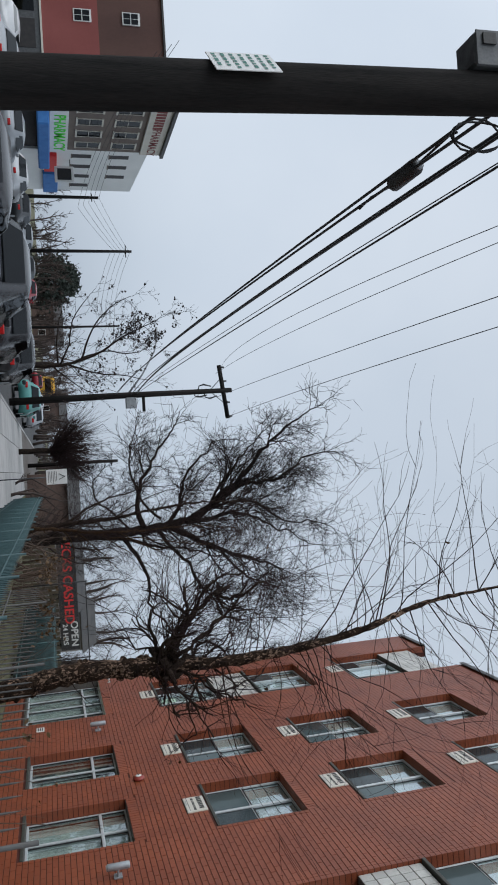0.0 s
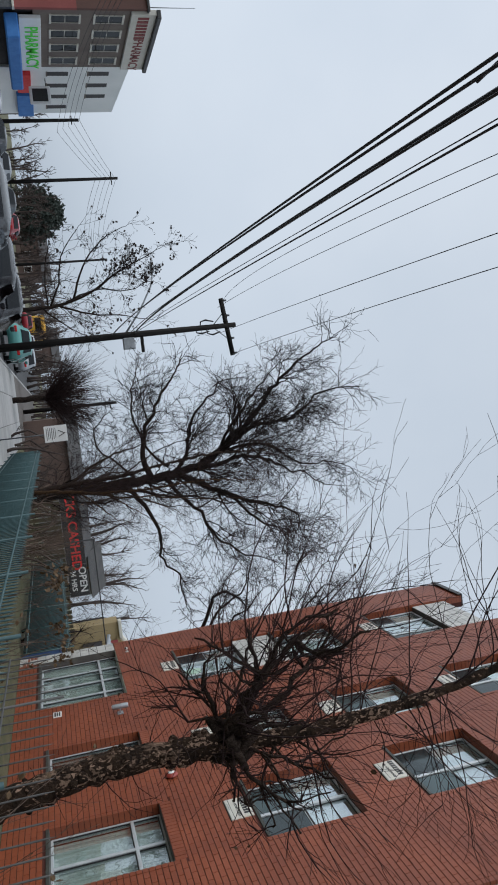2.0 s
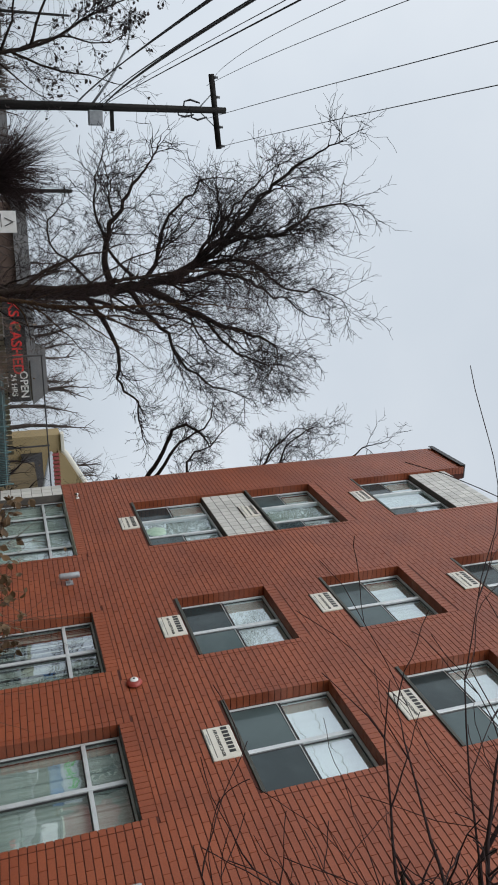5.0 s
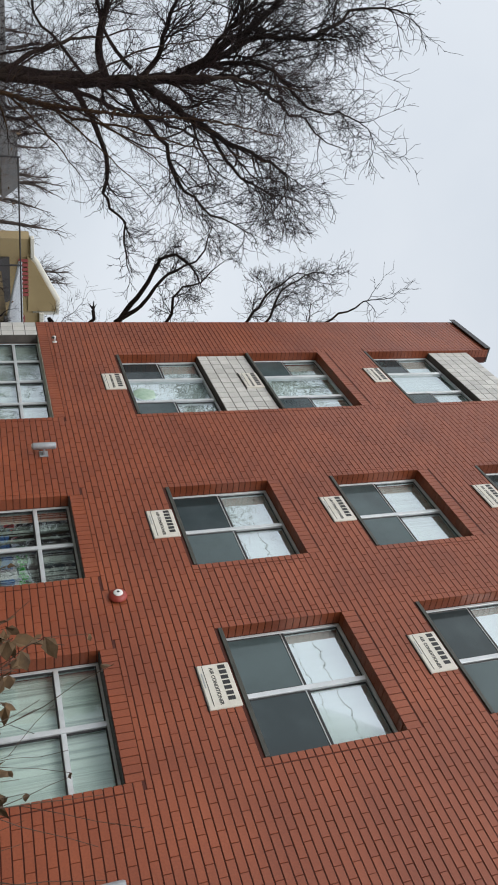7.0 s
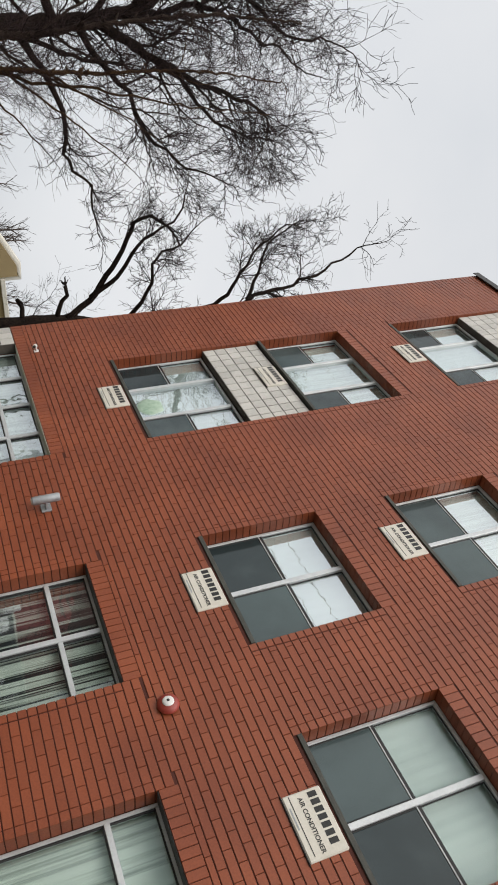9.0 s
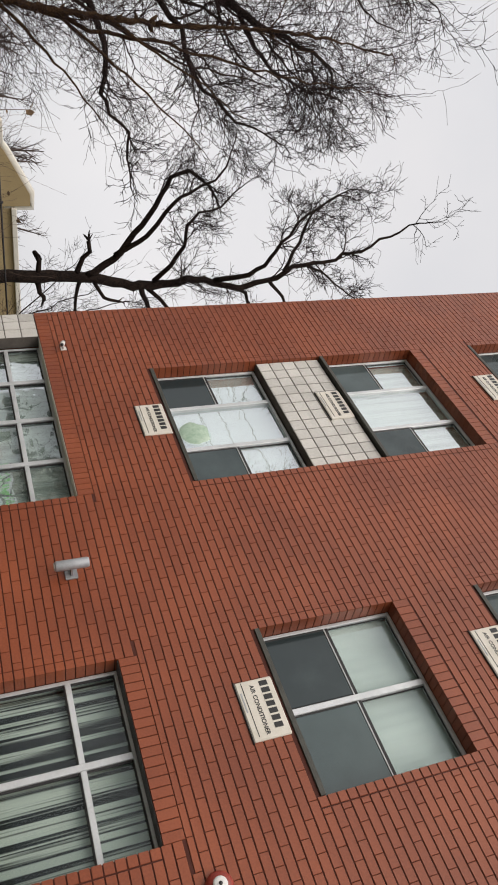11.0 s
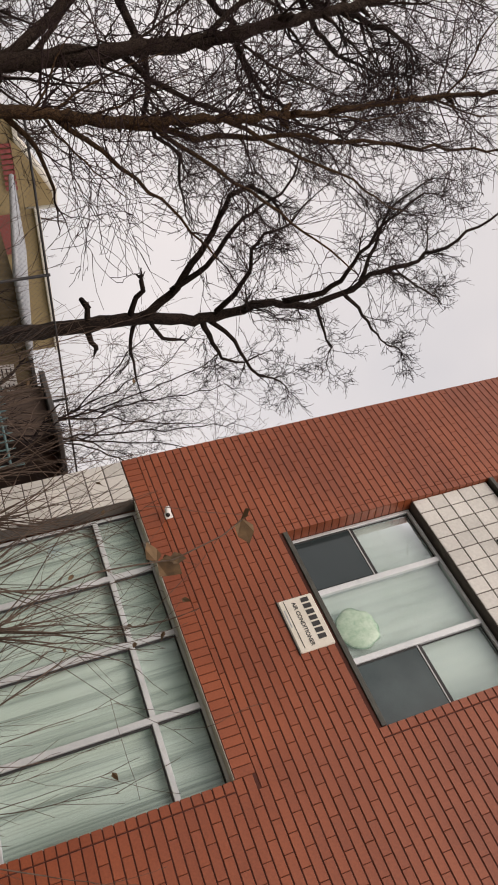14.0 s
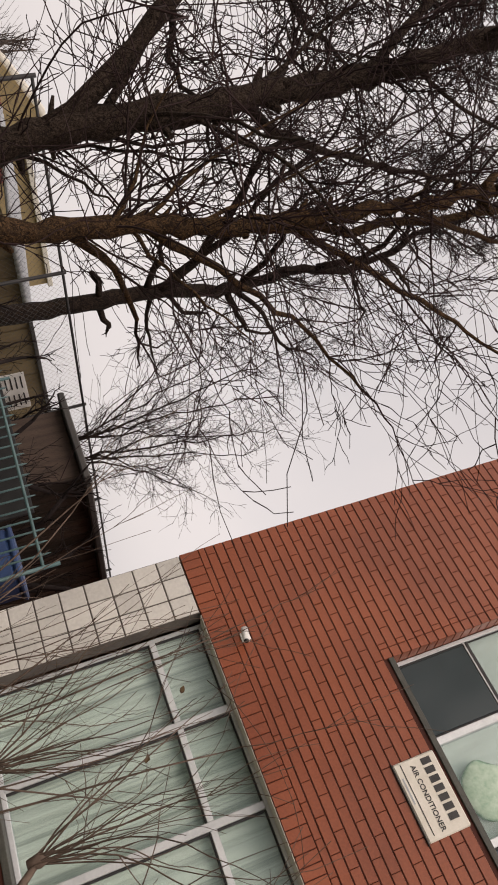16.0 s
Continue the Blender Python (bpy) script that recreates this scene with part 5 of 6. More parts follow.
rod("conduit", (-0.45, -0.02, 4.98), (-0.8, 0.0, 6.1), 0.02, CABLE, pole_box, 6)


def wire(a, b, drop, r, label="black overhead cable between two poles"):
    t = Tubes().add(sag(a, b, drop), [r] * 25, 5, False)
    return tagged(t.build("overhead_cable", CABLE), label, "cable", "overhead cables")


for x0, z0, x1, z1, dr, r in ((-5.95, 11.33, -5.9, 10.88, 0.51, 0.011), (-6.35, 11.2, -7.0, 10.4, 0.39, 0.011), (-7.15, 11.1, -8.25, 10.43, 0.9, 0.009), (-7.25, 11.2, -8.65, 10.8, 1.7, 0.009), (-5.85, 5.55, -7.35, 6.2, 0.12, 0.013), (-5.9, 5.6, -7.4, 6.1, 0.2, 0.007)):
    wire((x0, 5.3, z0), (x1, 40.4, z1), dr, r)
for dx, z0, z1, dr, r in ((0.0, 5.35, 6.2, 0.45, 0.03), (0.06, 5.28, 5.9, 0.42, 0.014), (0.0, 5.05, 5.1, 0.36, 0.016), (-0.05, 5.0, 5.2, 0.33, 0.016)):
    wire((-5.98 + dx, 5.3, z0), (-7.35 + dx, 40.4, z1), dr, r)
canister = empty("splice_canister", "black cable splice canister hung on the overhead cable", "canister", at=(-6.06, 7.0, 5.02))
Tubes().add([Vector((0, -0.25, 0.015)), Vector((0, -0.22, 0.0)), Vector((0, 0.2, -0.015)), Vector((0, 0.24, -0.015))], [0.05, 0.08, 0.08, 0.055], 12).build("body", CABLE, canister)
Tubes().add([Vector((0, -0.27, 0.015)), Vector((0, -0.24, 0.015))], [0.045, 0.045], 10).build("end_cap", GALV, canister)
for s in (-1, 1):
    Tubes().add([Vector((0, s * 0.2, 0)), Vector((-0.05, s * 0.42, 0.05)), Vector((-0.06, s * 0.75, 0.02 - s * 0.03)), Vector((0, s * 0.95, -0.03 - s * 0.035))], [0.012] * 4, 6).build("lead", CABLE, canister)
coil = Tubes()
coil.add([Vector((0.12 * math.cos(a * 0.4), 0.1 + 0.03 * math.sin(a), 0.22 * math.sin(a * 0.4))) for a in range(34)], [0.009] * 34, 5)
c_ob = coil.build("cable_coil", CABLE, near_pole, "loose coil of black cable")
c_ob.location = (0.02, 0.2, 4.95)
for x, y, h, arm in ((-21.5, 64, 9.3, 0.5), (-24, 58.5, 6.4, 0.3), (-20.5, 92, 10.5, 0.6), (-4.2, 62, 7.0, 0.4)):
    p = empty("utility_pole", "thin distant wooden utility pole", "utility pole", "distant poles", at=(x, y, -0.15))
    Tubes().add([Vector((0, 0, 0)), Vector((0, 0, h))], [0.16, 0.11], 8).build("shaft", POLEWOOD, p)
    Tubes().add([Vector((-arm, 0, h - 0.5)), Vector((arm, 0, h - 0.5))], [0.05, 0.05], 4).build("crossarm", POLEWOOD, p)
for k in range(5):
    wire((-24 + 0.2 * k, 58.5, 6.3 - 0.4 * k), (-21.4, 64, 9.0 - 0.3 * k), 0.1, 0.012, "thin distant overhead cable")
    wire((-24 + 0.2 * k, 58.5, 6.3 - 0.4 * k), (-22.6 + 0.2 * k, 34, 8.3 - 0.35 * k), 0.5, 0.012, "thin distant overhead cable")
    wire((-21.4, 64, 9.0 - 0.4 * k), (-20.4, 92, 10.0 - 0.5 * k), 0.5, 0.012, "thin distant overhead cable")

# ---- street side ----
sign = empty("parking_sign", "white metal parking sign on a post above the fence", "sign", at=(-3.36, 26.0, 0))
rod("post", (0, 0.03, -0.05), (0, 0.03, 2.2), 0.02, DARKSTEEL, sign)
box("plate", -0.24, 0.24, -0.008, 0.008, 1.5, 2.15, WHITE, sign, 0.003)
for k in range(6):
    box("print_line", -0.18, 0.18 - 0.03 * (k % 3), -0.0115, -0.0085, 1.56 + k * 0.05, 1.575 + k * 0.05, INK, sign, 0)
for s in (-1, 1):
    t = Tubes().add([Vector((s * 0.09, -0.012, 1.9)), Vector((0, -0.012, 2.08))], [0.014, 0.014], 4)
    t.build("emblem_stroke", INK, sign)

pharm = empty("corner_building", "grey-brown brick pharmacy building with a painted side wall", "building", "buildings across the avenue", at=(-26.3, 48, 0))


def pp(name, x0, x1, y0, y1, z0, z1, m, bevel=0.0, label=""):
    """A part of the corner building, by distances from its street corner."""
    return box(name, x0, x1, y0, y1, z0, z1, m, pharm, bevel, label)


pp("front_wall", -9, 0, 0.02, 7.4, 3.6, 10.2, GREYBRICK)
pp("side_base", -10, 0.03, -0.24, 0.0, -0.15, 2.5, DARKSTEEL, 0, "dark shop base of the side wall")
pp("side_ledge", -10, 0.06, -0.34, 0.0, 2.5, 2.62, CREAMBOARD, 0.01)
for k in range(4):
    pp("base_panel", -9.4 + k * 2.3, -7.6 + k * 2.3, -0.27, -0.24, 0.3 + 0.2 * (k % 2), 2.2, (PALEWALL, CARGLASS, SIGNBLACK, PALEWALL)[k])
pp("lower_side_wall", -10, 0.03, -0.25, 0.0, 2.62, 6.0, STUCCO_RED, 0, "faded red stucco lower side wall")
pp("upper_side_wall", -10, 0.02, -0.22, 0.01, 6.0, 10.0, STUCCO_BROWN, 0, "brown stucco upper side wall")
pp("coping", -10, 0.1, -0.35, 0.05, 10.0, 10.12, COPING, 0.01)
pp("shop_wall", -9, -0.15, 0.02, 7.4, -0.15, 3.6, SIGNBLACK)
pp("sign_band", -0.1, 0.2, 0.05, 7.35, 9.1, 10.55, CREAMBOARD, 0.02, "cream sign band under the cornice")
pp("cornice", -0.1, 0.42, 0.0, 7.4, 10.55, 10.8, COPING, 0.03)
for k in range(7):
    pp("letter_mark", 0.2, 0.225, 0.35 + k * 0.4, 0.62 + k * 0.4, 9.5, 10.15, MAROON)
lettering("lettering", "PHARMACY", 0.82, MAROON, Matrix.Translation((0.21, 5.2, 9.82)) @ facing((1, 0, 0), (0, 0, 0)), pharm)
pp("awning", 0.0, 1.4, 0.3, 7.6, 2.0, 2.75, BLUE, 0.08, "bright blue shop awning")
pp("shop_sign", 0.0, 0.22, 0.6, 7.3, 2.8, 4.0, PALEWALL, 0.02)
lettering("lettering", "PHARMACY", 1.05, GREEN, Matrix.Translation((0.24, 4.3, 3.42)) @ facing((1, 0, 0), (0, 0, 0)), pharm)


def far_window(parent, x, y, z, w, h, name="window"):
    fr = bmesh.new()
    block(fr, x - 0.02, x + 0.07, y - w / 2 - 0.1, y + w / 2 + 0.1, z - 0.12, z - 0.002)
    block(fr, x - 0.02, x + 0.06, y - w / 2 - 0.02, y - w / 2, z, z + h)
    block(fr, x - 0.02, x + 0.06, y + w / 2, y + w / 2 + 0.02, z, z + h)
    block(fr, x - 0.02, x + 0.06, y - w / 2 - 0.1, y + w / 2 + 0.1, z + h, z + h + 0.12)
    block(fr, x - 0.01, x + 0.045, y - w / 2, y + w / 2, z + h / 2 - 0.018, z + h / 2 + 0.018)
    ob = part(name, fr, CREAMBOARD, parent)
    box("pane", x - 0.03, x + 0.02, y - w / 2, y + w / 2, z, z + h, CARGLASS, ob, 0)
    return ob


def slit_window(parent, x, y, z, w, h):
    """A narrow window with a thin sill."""
    ob = box("window", x - 0.02, x + 0.03, y - w / 2 - 0.05, y + w / 2 + 0.05, z - 0.1, z - 0.002, GREYBRICK, parent, 0)
    box("pane", x - 0.03, x + 0.012, y - w / 2, y + w / 2, z, z + h, SIGNBLACK, ob, 0)


for z in (4.6, 7.1):
    for k in range(4):
        far_window(pharm, 0.0, 1.0 + k * 1.8, z, 0.85, 1.55)
for z in (4.5, 7.5):
    wf = box("side_window", -5.65, -4.85, -0.3, -0.2, z, z + 1.1, WHITE, pharm, 0.01)
    for a in range(2):
        for b in range(2):
            box("pane", -5.58 + a * 0.36, -5.26 + a * 0.36, -0.315, -0.302, z + 0.08 + b * 0.48, z + 0.5 + b * 0.48, CARGLASS, wf, 0)
Tubes().add([Vector((-0.1, -0.2, 10.1)), Vector((-0.1, -0.2, 12.8))], [0.03, 0.02], 6).build("antenna", GALV, pharm)

white_house = empty("shop_building", "pale painted three-storey shop building with narrow windows", "building", "buildings across the avenue", at=(-26.3, 55.45, 0))
wbm = bmesh.new()
vs = [wbm.verts.new(p) for p in ((0, 0, -0.15), (0, 7.9, -0.15), (0, 7.9, 9.2), (0, 0, 9.75), (-9, 0, -0.15), (-9, 7.9, -0.15), (-9, 7.9, 9.2), (-9, 0, 9.75))]
for q in ((0, 1, 2, 3), (7, 6, 5, 4), (0, 3, 7, 4), (1, 5, 6, 2), (3, 2, 6, 7), (0, 4, 5, 1)):
    wbm.faces.new([vs[i] for i in q])
part("wall", wbm, PALEWALL, white_house)
for z in (4.4, 7.1):
    for k in range(4 if z < 5 else 3):
        slit_window(white_house, 0.0, 1.0 + k * 1.9, z, 0.62, 1.35)
box("shop_sign", 0, 0.3, 0.5, 3.4, 2.4, 3.3, REDLETTER, white_house, 0.02)
box("shop_sign", 0, 0.35, 3.8, 7.6, 2.3, 3.4, BLUE, white_house, 0.02)
hang = empty("hanging_sign", "black and white sign board hung from a shop wall", "sign", at=(-25.2, 57.2, 3.8))
box("board", -0.6, 0.6, -0.06, 0.06, -0.7, 0.7, WHITE, hang, 0.05)
box("emblem", -0.42, 0.42, -0.075, -0.062, -0.5, 0.5, INK, hang, 0.0)
box("arm", -1.1, -0.55, -0.03, 0.03, 0.4, 0.46, INK, hang, 0.0)


def car(x, y, colour, name_label, yaw=0.0, tall=1.0):
    """A parked saloon: body, glasshouse, windows, wheels and lamps; its nose points along +y."""
    root = empty("parked_car", name_label, "car", "cars parked at the kerb", at=(x, y, -0.15))
    root.rotation_euler = (0, 0, yaw)
    prof = [(-2.2, 0.35), (-2.25, 0.75), (-2.1, 0.95), (-1.5, 1.0), (-0.9, 1.42), (-0.2, 1.5), (0.5, 1.44), (1.15, 1.02), (1.9, 0.9), (2.22, 0.7), (2.25, 0.35)]
    bm = bmesh.new()
    rows = []
    for sx, inset in ((-1, 0), (-0.55, 0.0), (0.55, 0.0), (1, 0)):
        ring = []
        for py, pz in prof:
            roof = max(0.0, (pz - 0.95) / 0.55)
            wx = 0.88 - 0.24 * roof
            ring.append(bm.verts.new((sx * wx, py, (pz if abs(sx) < 1 else pz - 0.07) * (tall if pz > 0.9 else 1))))
        rows.append(ring)
    for a, b in zip(rows, rows[1:]):
        for k in range(len(prof) - 1):
            bm.faces.new((a[k], a[k + 1], b[k + 1], b[k]))
    for ring in (rows[0], rows[-1]):
        bm.faces.new(ring)
    bm.faces.new([r[0] for r in rows] + [r[-1] for r in reversed(rows)])
    body = part("body", bm, colour, root)
    body.data.polygons.foreach_set("use_smooth", [True] * len(body.data.polygons))
    for s in (-1, 1):
        g = [(s * 0.80, -1.25, 1.03), (s * 0.80, 1.0, 1.03), (s * 0.685, 0.45, 1.36 * tall), (s * 0.685, -0.8, 1.36 * tall)]
        quick("side_window", g + [(px_ - s * 0.12, a, b) for px_, a, b in g], [(0, 1, 2, 3), (7, 6, 5, 4), (0, 4, 5, 1), (1, 5, 6, 2), (2, 6, 7, 3), (3, 7, 4, 0)], CARGLASS, root)
        for wy in (-1.4, 1.4):
            ty = Tubes().add([Vector((s * 0.68, wy, 0.32)), Vector((s * 0.9, wy, 0.32))], [0.32, 0.31], 18).build("tyre", TYRE, root, smooth=False)
            Tubes().add([Vector((s * 0.9, wy, 0.32)), Vector((s * 0.91, wy, 0.32))], [0.2, 0.18], 14).build("rim", GALV, ty, smooth=False)
        box("tail_lamp", s * 0.6 - 0.16, s * 0.6 + 0.16, -2.27, -2.2, 0.72, 0.86, TAIL, root, 0.02)
        box("mirror", s * 0.98 - 0.08, s * 0.98 + 0.08, 0.75, 0.85, 0.98, 1.12, colour, root, 0.03)
    for y0, z0, y1, z1 in ((-1.46, 1.06, -0.95, 1.4), (1.1, 1.08, 0.58, 1.42)):
        quick("windscreen", [(-0.62, y0, z0 * tall), (0.62, y0, z0 * tall), (0.52, y1, z1 * tall), (-0.52, y1, z1 * tall), (-0.62, y0, z0 * tall - 0.06), (0.62, y0, z0 * tall - 0.06), (0.52, y1, z1 * tall - 0.06), (-0.52, y1, z1 * tall - 0.06)], [(0, 1, 2, 3), (7, 6, 5, 4), (0, 4, 5, 1), (1, 5, 6, 2), (2, 6, 7, 3), (3, 7, 4, 0)], CARGLASS, root)
    return root


CARBLACK, CARSILVER, CARGREY, CARRED, CARTEAL, CARWHITE = (paint("car_paint_" + n, c) for n, c in (("black", (0.02, 0.02, 0.024)), ("silver", (0.36, 0.38, 0.40)), ("grey", (0.04, 0.043, 0.048)), ("red", (0.30, 0.02, 0.03)), ("teal", (0.10, 0.30, 0.28)), ("white", (0.6, 0.61, 0.62))))
car(-7.75, 11.6, CARBLACK, "glossy black parked saloon car at the kerb")
car(-7.8, 17.2, CARGREY, "dark grey parked car at the kerb", 0, 1.08)
car(-7.8, 22.8, CARBLACK, "black parked saloon car under a street tree")
car(-7.8, 28.4, CARGREY, "grey parked car with red tail lamps")
car(-7.8, 46.0, CARTEAL, "pale teal parked car beyond the utility pole")
for k, (x, y, c, n) in enumerate(((-20.8, 40, CARSILVER, "silver"), (-20.8, 46, CARWHITE, "white"), (-20.8, 52, CARGREY, "grey"), (-20.8, 58, CARSILVER, "silver"), (-20.6, 66, CARBLACK, "black"), (-20.6, 74, CARRED, "red"), (-14.5, 95, CARRED, "red"), (-11.5, 88, CARWHITE, "white"), (-8.0, 60, CARSILVER, "silver"))):
    car(x, y, c, "distant %s car on the avenue" % n)

tagged(quick("side_street", [(-70, 41.5, -0.148), (-26.32, 41.5, -0.148), (-26.32, 47.7, -0.148), (-70, 47.7, -0.148)], [(0, 1, 2, 3)], ASPHALT), "grey asphalt side street beside the painted wall", "road", kind="structure")
car(-29.5, 45.6, CARWHITE, "white car parked in the side street", radians(90))
car(-34.6, 45.6, CARGREY, "dark grey car parked in the side street", radians(90))
car(-20.8, 33.5, CARSILVER, "silver car parked across the avenue")
bus = empty("school_bus", "yellow bus far down the avenue", "bus", at=(-15.2, 105, -0.15))
bb = block(bmesh.new(), -1.2, 1.2, 0, 9, 0.55, 3.0, 0.25)
part("body", bb, BUSYELLOW, bus)
box("rear_window", -0.9, 0.9, -0.03, 0.02, 1.7, 2.5, CARGLASS, bus, 0.02)
for s in (-0.85, 0.85):
    box("tail_lamp", s - 0.15, s + 0.15, -0.04, 0.02, 0.9, 1.15, TAIL, bus, 0.02)
    Tubes().add([Vector((s - 0.15, 2, 0.5)), Vector((s + 0.15, 2, 0.5))], [0.5, 0.5], 16).build("wheel", TYRE, bus)


# ---- beyond the yard ----
board = empty("shop_sign_board", "black shop sign board with red and white letters", "sign", at=(3.0, 70, 0))
box("panel", -1.2, 6.25, 0, 0.15, 1.75, 3.35, SIGNBLACK, board, 0.02)
box("panel", 6.3, 9.0, 0, 0.15, 1.75, 3.35, SIGNBLACK, board, 0.02)
FRONT = facing((0, -1, 0), (0, 0, 0))


def words(line, size, material, x, z):
    """Words side by side, each its own part, the line centred at x."""
    obs = [lettering("lettering", w_, size, material, Matrix.Identity(4), board, 0.02) for w_ in line.split()]
    wide = [max(v.co.x for v in o.data.vertices) - min(v.co.x for v in o.data.vertices) for o in obs]
    gap = size * 0.34
    at = x - (sum(wide) + gap * (len(obs) - 1)) / 2
    for o, w_ in zip(obs, wide):
        o.matrix_basis = Matrix.Translation((at + w_ / 2, -0.02, z)) @ FRONT
        at += w_ + gap


words("CHECKS CASHED", 1.12, REDLETTER, 2.35, 2.55)
words("OPEN", 0.85, WHITE, 7.6, 2.92)
words("24 HRS", 0.6, WHITE, 7.6, 2.15)
for x in (-1.0, 8.8):
    rod("post", (x, 0.2, -0.1), (x, 0.2, 1.9), 0.08, BLACKIRON, board)


def house(x0, x1, y0, y1, h, wall_m, label, gable=1.6, wins=2):
    """A plain distant house: walls, pitched roof and windows on the side that is seen."""
    root = empty("house", label, "house", "distant houses", at=(x0, y0, -0.16))
    w, d = x1 - x0, y1 - y0
    box("wall", 0, w, 0, d, 0, h, wall_m, root, 0)
    bm = bmesh.new()
    vs = [bm.verts.new(p) for p in ((-0.3, -0.3, h), (w + 0.3, -0.3, h), (w + 0.3, d + 0.3, h), (-0.3, d + 0.3, h), (-0.3, d / 2, h + gable), (w + 0.3, d / 2, h + gable))]
    for q in ((0, 1, 5, 4), (2, 3, 4, 5), (0, 4, 3), (1, 2, 5), (3, 2, 1, 0)):
        bm.faces.new([vs[i] for i in q])
    part("roof", bm, ROOF, root)
    for k in range(wins):
        for z in ([1.0, 3.8] if h > 4.5 else [1.0]):
            x = w * (k + 0.5) / wins
            fr = box("window", x - 0.55, x + 0.55, -0.06, 0.02, z, z + 1.4, WHITE, root, 0.01)
            box("pane", x - 0.46, x + 0.46, -0.075, -0.062, z + 0.1, z + 1.3, CARGLASS, fr, 0)
    return root


house(3.0, 9.0, 72, 80, 3.4, HOUSE, "low grey building behind the sign board", 1.0)
house(9.4, 13.0, 74, 82, 3.8, HOUSE, "small pale grey house beyond the yard", 1.5)
house(-3.5, 1.5, 58, 64, 2.9, HOUSEBROWN, "brown brick house behind bare trees", 1.0, 0)
for k, (x, y, h) in enumerate(((-33, 150, 4.0), (-18, 175, 4.4))):
    house(x - 4, x + 4, y, y + 8, h, HOUSEBROWN, "distant weathered brown house among trees" if k % 2 else "distant dark brick house among trees", 1.8, 3)

yellow = empty("shop_building", "ochre stucco shop building with a stepped cream parapet", "building", at=(10.6, 60, -0.16))
box("wall", 1.4, 6.3, 0, 1.6, 0, 5.0, YELLOW, yellow, 0)
box("wall", 6.302, 16, 0, 1.6, 0, 5.5, YELLOW, yellow, 0)
ybm = bmesh.new()
pv = [(2.5, 4.8), (3.0, 5.25), (5.6, 6.6), (6.3, 6.6), (6.3, 4.8)]
f0 = [ybm.verts.new((a, -0.1, b)) for a, b in pv]
f1 = [ybm.verts.new((a, 0.5, b)) for a, b in pv]
ybm.faces.new(f0)
ybm.faces.new(list(reversed(f1)))
for k in range(5):
    ybm.faces.new((f0[k], f0[(k + 1) % 5], f1[(k + 1) % 5], f1[k]))
part("parapet", ybm, YELLOW, yellow)
Tubes().add([Vector((2.5, 0.2, 4.95)), Vector((3.0, 0.2, 5.35)), Vector((5.6, 0.2, 6.72)), Vector((6.4, 0.2, 6.72)), Vector((6.4, 0.2, 5.1))], [0.28] * 5, 4).build("coping", CREAMBOARD, yellow)
box("coping", 6.4, 16.1, -0.25, 0.4, 5.5, 5.8, CREAMBOARD, yellow, 0.03)
for k in range(9):
    box("letter_mark", 2.7 + k * 0.29, 2.9 + k * 0.29, -0.14, -0.1, 4.25, 4.85, FADEDRED, yellow, 0)
box("coping", 1.3, 2.6, -0.2, 0.4, 5.0, 5.25, CREAMBOARD, yellow, 0.03)
abm = bmesh.new()
av = [abm.verts.new(p) for p in ((2.6, 0, 2.3), (5.6, 0, 2.3), (5.6, -1.3, 2.3), (2.6, -1.3, 2.3), (2.6, 0, 3.7), (5.6, 0, 3.7))]
for q in ((0, 1, 2, 3), (3, 2, 5, 4), (0, 3, 4), (1, 5, 2), (0, 4, 5, 1)):
    abm.faces.new([av[i] for i in q])
part("awning", abm, SIGNBLACK, yellow, "sloping black canvas awning")
for k in range(6):
    box("small_print", 3.0 + k * 0.4, 3.3 + k * 0.4, -0.9, -0.84, 2.8, 2.95, WHITE, yellow, 0)
box("door", 5.8, 7.0, -0.05, 0.02, 0.1, 2.4, CARGLASS, yellow, 0.02)
box("red_panel", 6.6, 9.0, -0.12, -0.06, 3.0, 4.6, STUCCO_RED, yellow, 0.02)
shed = empty("shed", "tan board shed with a pale corrugated lean-to roof", "shed", at=(9.5, 41, -0.16))
box("wall", 0, 8, 0, 6, 0, 2.8, TANWALL, shed, 0)
for k in range(12):
    box("wall_panel", 0.03 + k * 0.66, 0.63 + k * 0.66, -0.03, -0.002, 0.1, 2.74, TANWALL, shed, 0.006)
box("roof", 2.9, 8.2, -0.2, 6.2, 2.8, 2.92, ROOF, shed, 0.01)
for k in range(14):
    Tubes().add([Vector((-0.3 + k * 0.23, -0.4, 2.84)), Vector((-0.3 + k * 0.23, 6.4, 3.7))], [0.11, 0.11], 6).build("roof_ridge", GALV, shed)
back_shed = empty("shed", "dark brown wooden shed behind the iron fence", "shed", at=(5.0, 29.0, -0.16))
box("wall", 0, 3.2, 0, 1.3, 0, 2.35, SHEDWOOD, back_shed, 0.02)
for k in range(16):
    box("board", 0.005 + k * 0.2, 0.185 + k * 0.2, -0.025, -0.002, 0.05, 2.3 + 0.02 * (k % 3), SHEDWOOD, back_shed, 0.004)
box("roof", -0.2, 3.4, -0.2, 1.45, 2.35, 2.45, ROOF, back_shed, 0.02)
dump = empty("dumpster", "dark teal steel waste container in the yard", "container", at=(5.4, 38.5, -0.1))
box("bin", 0, 2.2, 0, 1.4, 0.0, 1.25, TEAL, dump, 0.04)
box("lid", -0.05, 2.25, -0.05, 1.45, 1.25, 1.32, BLACKIRON, dump, 0.02)


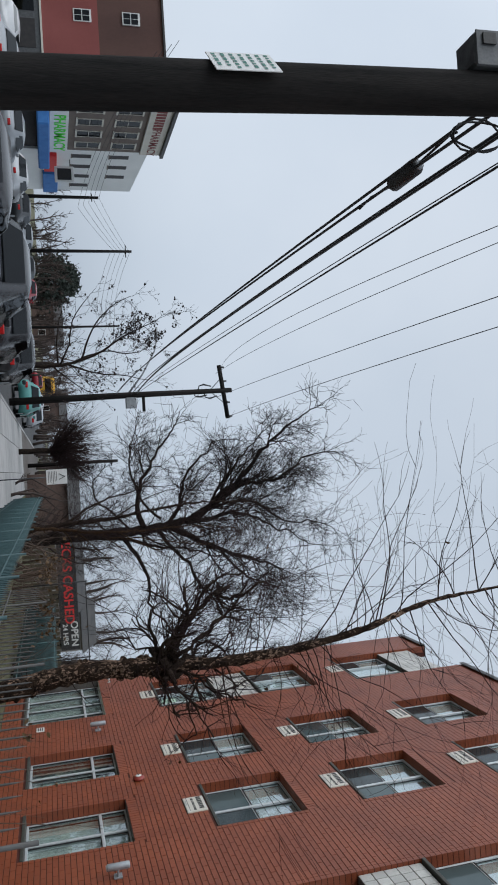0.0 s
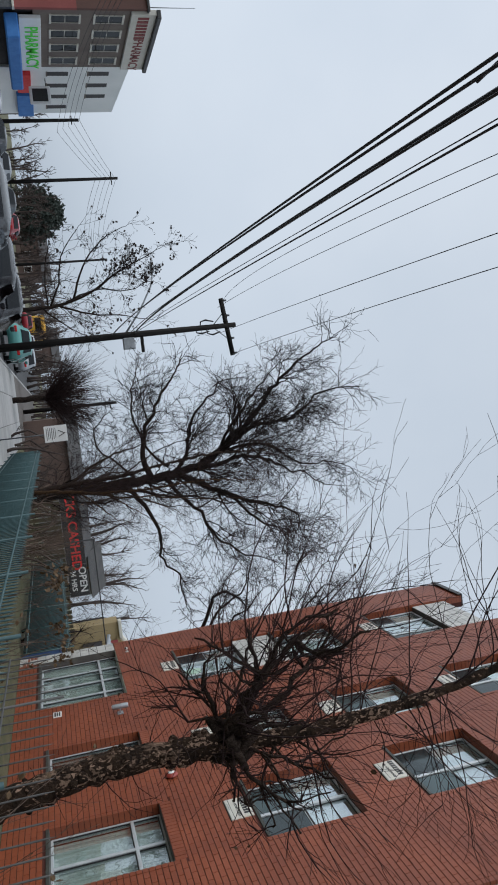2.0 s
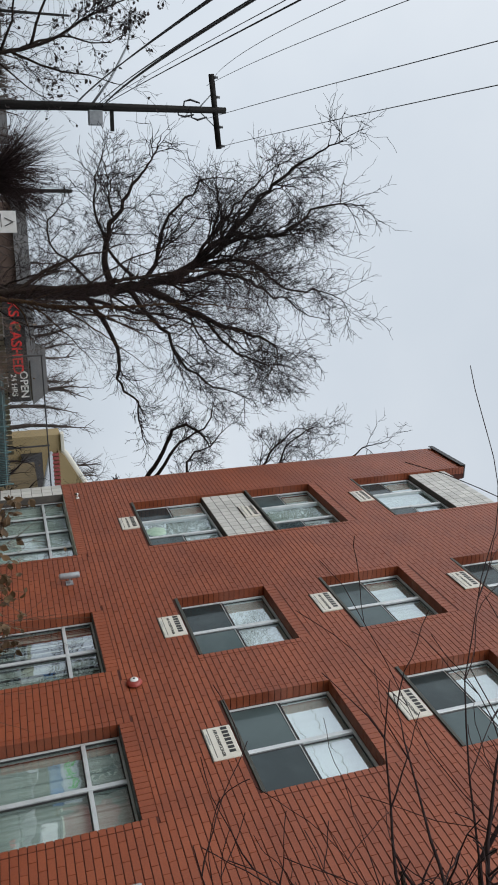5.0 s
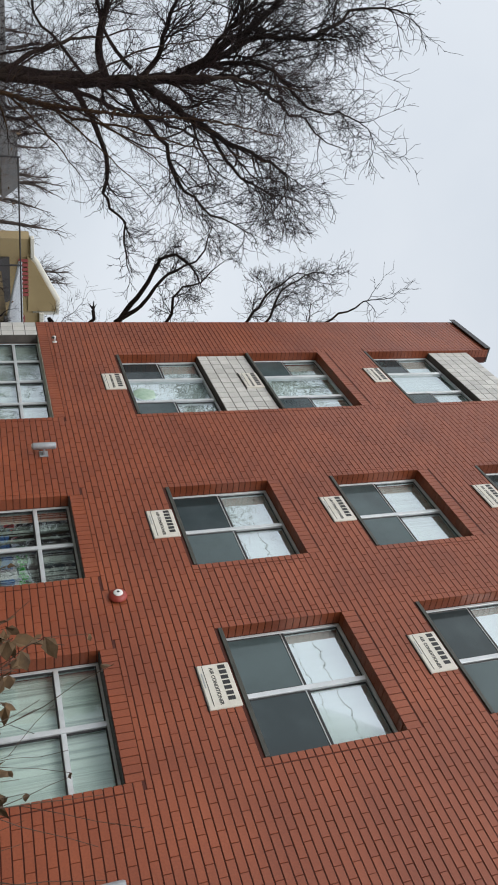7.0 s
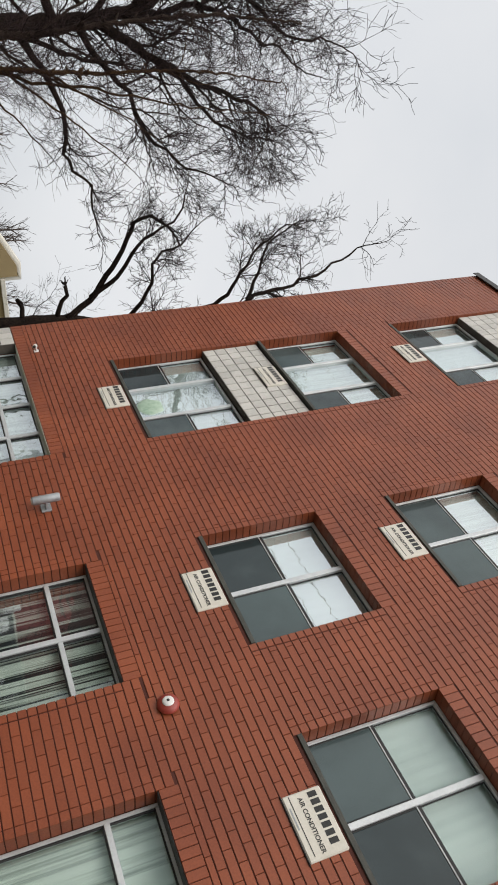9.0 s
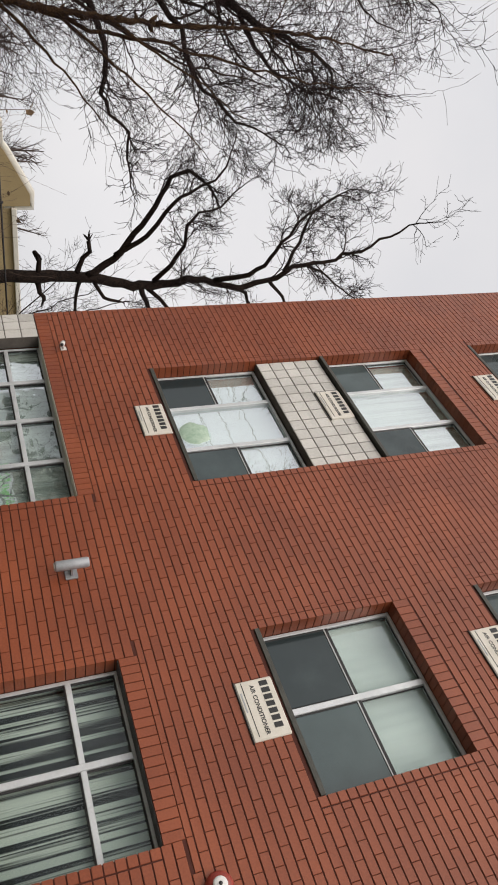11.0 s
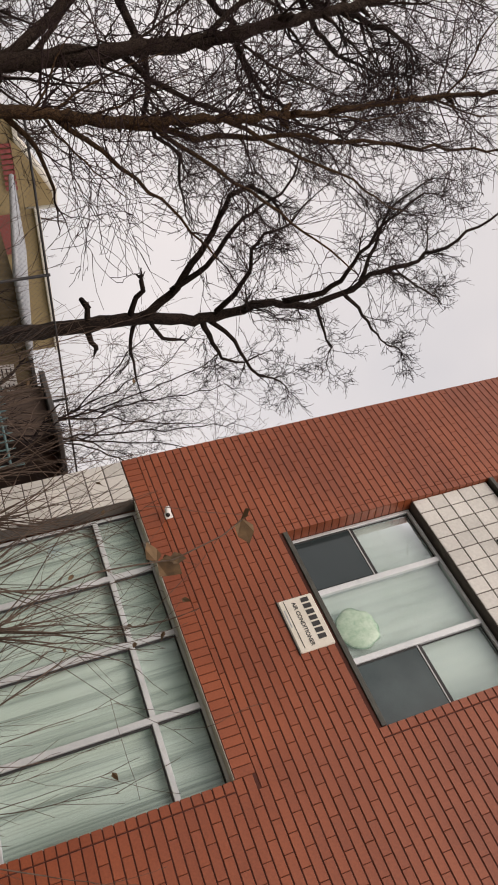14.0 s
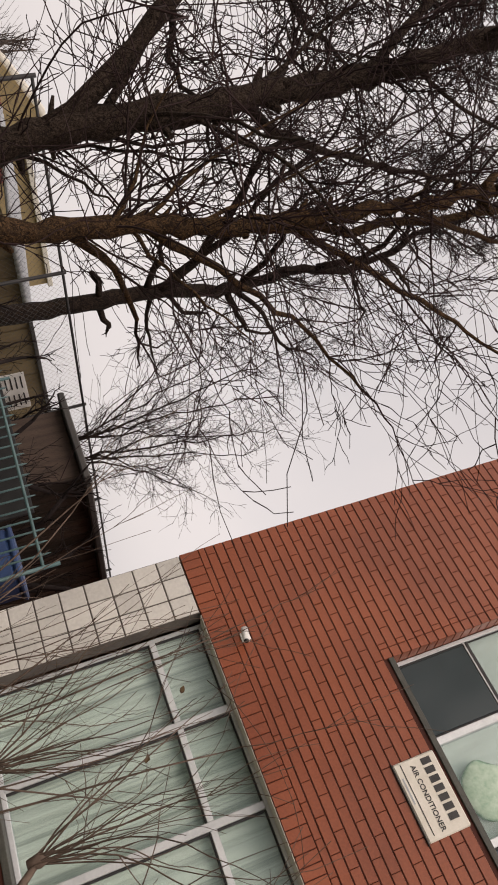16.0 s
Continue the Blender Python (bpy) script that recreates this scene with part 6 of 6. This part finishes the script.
def far_wood(name, label, spots, seed, height, least, wood=FARTWIG):
    """Distant bare trees as one tangle."""
    t = Tree(name, label, seed, BARK, TWIG, least, 0.05, 0.2, (22, 55))
    for x, y, h in spots:
        h *= height
        base = Vector((x, y, -0.2))
        t.limb([base, base + Vector((t.rng.uniform(-0.3, 0.3), 0, h * 0.35)), base + Vector((t.rng.uniform(-0.8, 0.8), 0, h * 0.7))], h * 0.028, h * 0.01, 2.2, 2, h * 0.26, 0.3, 1.0, 6)
    tagged(t.wood.build(name, wood), label, "trees", kind="stuff")
    tagged(t.fine.build(name, wood), label, "trees", kind="stuff")


frng = random.Random(97)
far_wood("distant_trees", "belt of bare brown trees at the end of the avenue", [(frng.uniform(-38, 0), frng.uniform(88, 150), frng.uniform(0.8, 1.3)) for _ in range(120)], 98, 5.4, 0.034)
t = Tree("evergreen_tree", "dark green evergreen tree far down the avenue", 109, BARK, TWIG, 0.03, 0.02, 0.2, (35, 70))
for z_ in range(3, 15):
    for k in range(9):
        d = Vector((math.cos(k * 0.7 + z_), math.sin(k * 0.7 + z_), 0.12))
        t.shoot(Vector((-32.5, 118, 0.5 + z_ * 0.42)), d.normalized(), 2.9 * (1 - (z_ / 15.5) ** 2) + 0.5, 0.04, 2)
t.wood.add([Vector((-32.5, 118, -0.2)), Vector((-32.5, 118, 7.0))], [0.25, 0.05], 8)
t.done((-32.5, 118, 0), 6000, 0.3, EVERGREEN)
far_wood("yard_trees", "thicket of bare trees behind the shops", [(frng.uniform(2, 34), frng.uniform(76, 100), frng.uniform(0.8, 1.25)) for _ in range(30)], 99, 9.5, 0.018)
far_wood("corner_brush", "dark tangled bare brush around the shed", [(frng.uniform(3.7, 8.5), frng.uniform(27.2, 32), frng.uniform(0.7, 1.1)) for _ in range(40)], 103, 2.8, 0.005, TWIG)
far_wood("vine_brush", "brown leafless vines grown over the yard fence", [(frng.uniform(-1.5, 3.0), frng.uniform(31, 41), frng.uniform(0.6, 1.1)) for _ in range(34)], 107, 2.3, 0.006, SHRUBTWIG)
far_wood("yard_brush", "bare brush in the yard beyond the fence", [(frng.uniform(-3.0, -0.6), frng.uniform(30, 50), frng.uniform(0.6, 1.2)) for _ in range(16)], 101, 2.6, 0.008)

# ---- the bricks themselves ----
wall_bricks = quick("bricks", bv, bf, BRICK, None)
settle(wall_bricks, building)
tagged(wall_bricks, "painted red bricks in running bond", kind="stuff")
one = None
for y0, z0 in singles:
    if one is None:
        keep_v, keep_f = bv, bf
        bv, bf = [], []
        add_brick(0, BRICK_L - PERP, 0, COURSE - JOINT, 0.012, 0.0)
        ob = quick("brick", bv, bf, BRICK_ONE)
        one = ob.data
    else:
        ob = new("brick", one)
    ob.parent = wall_bed
    ob.location = (FX + rng.uniform(-0.0012, 0.0012), y0, z0)
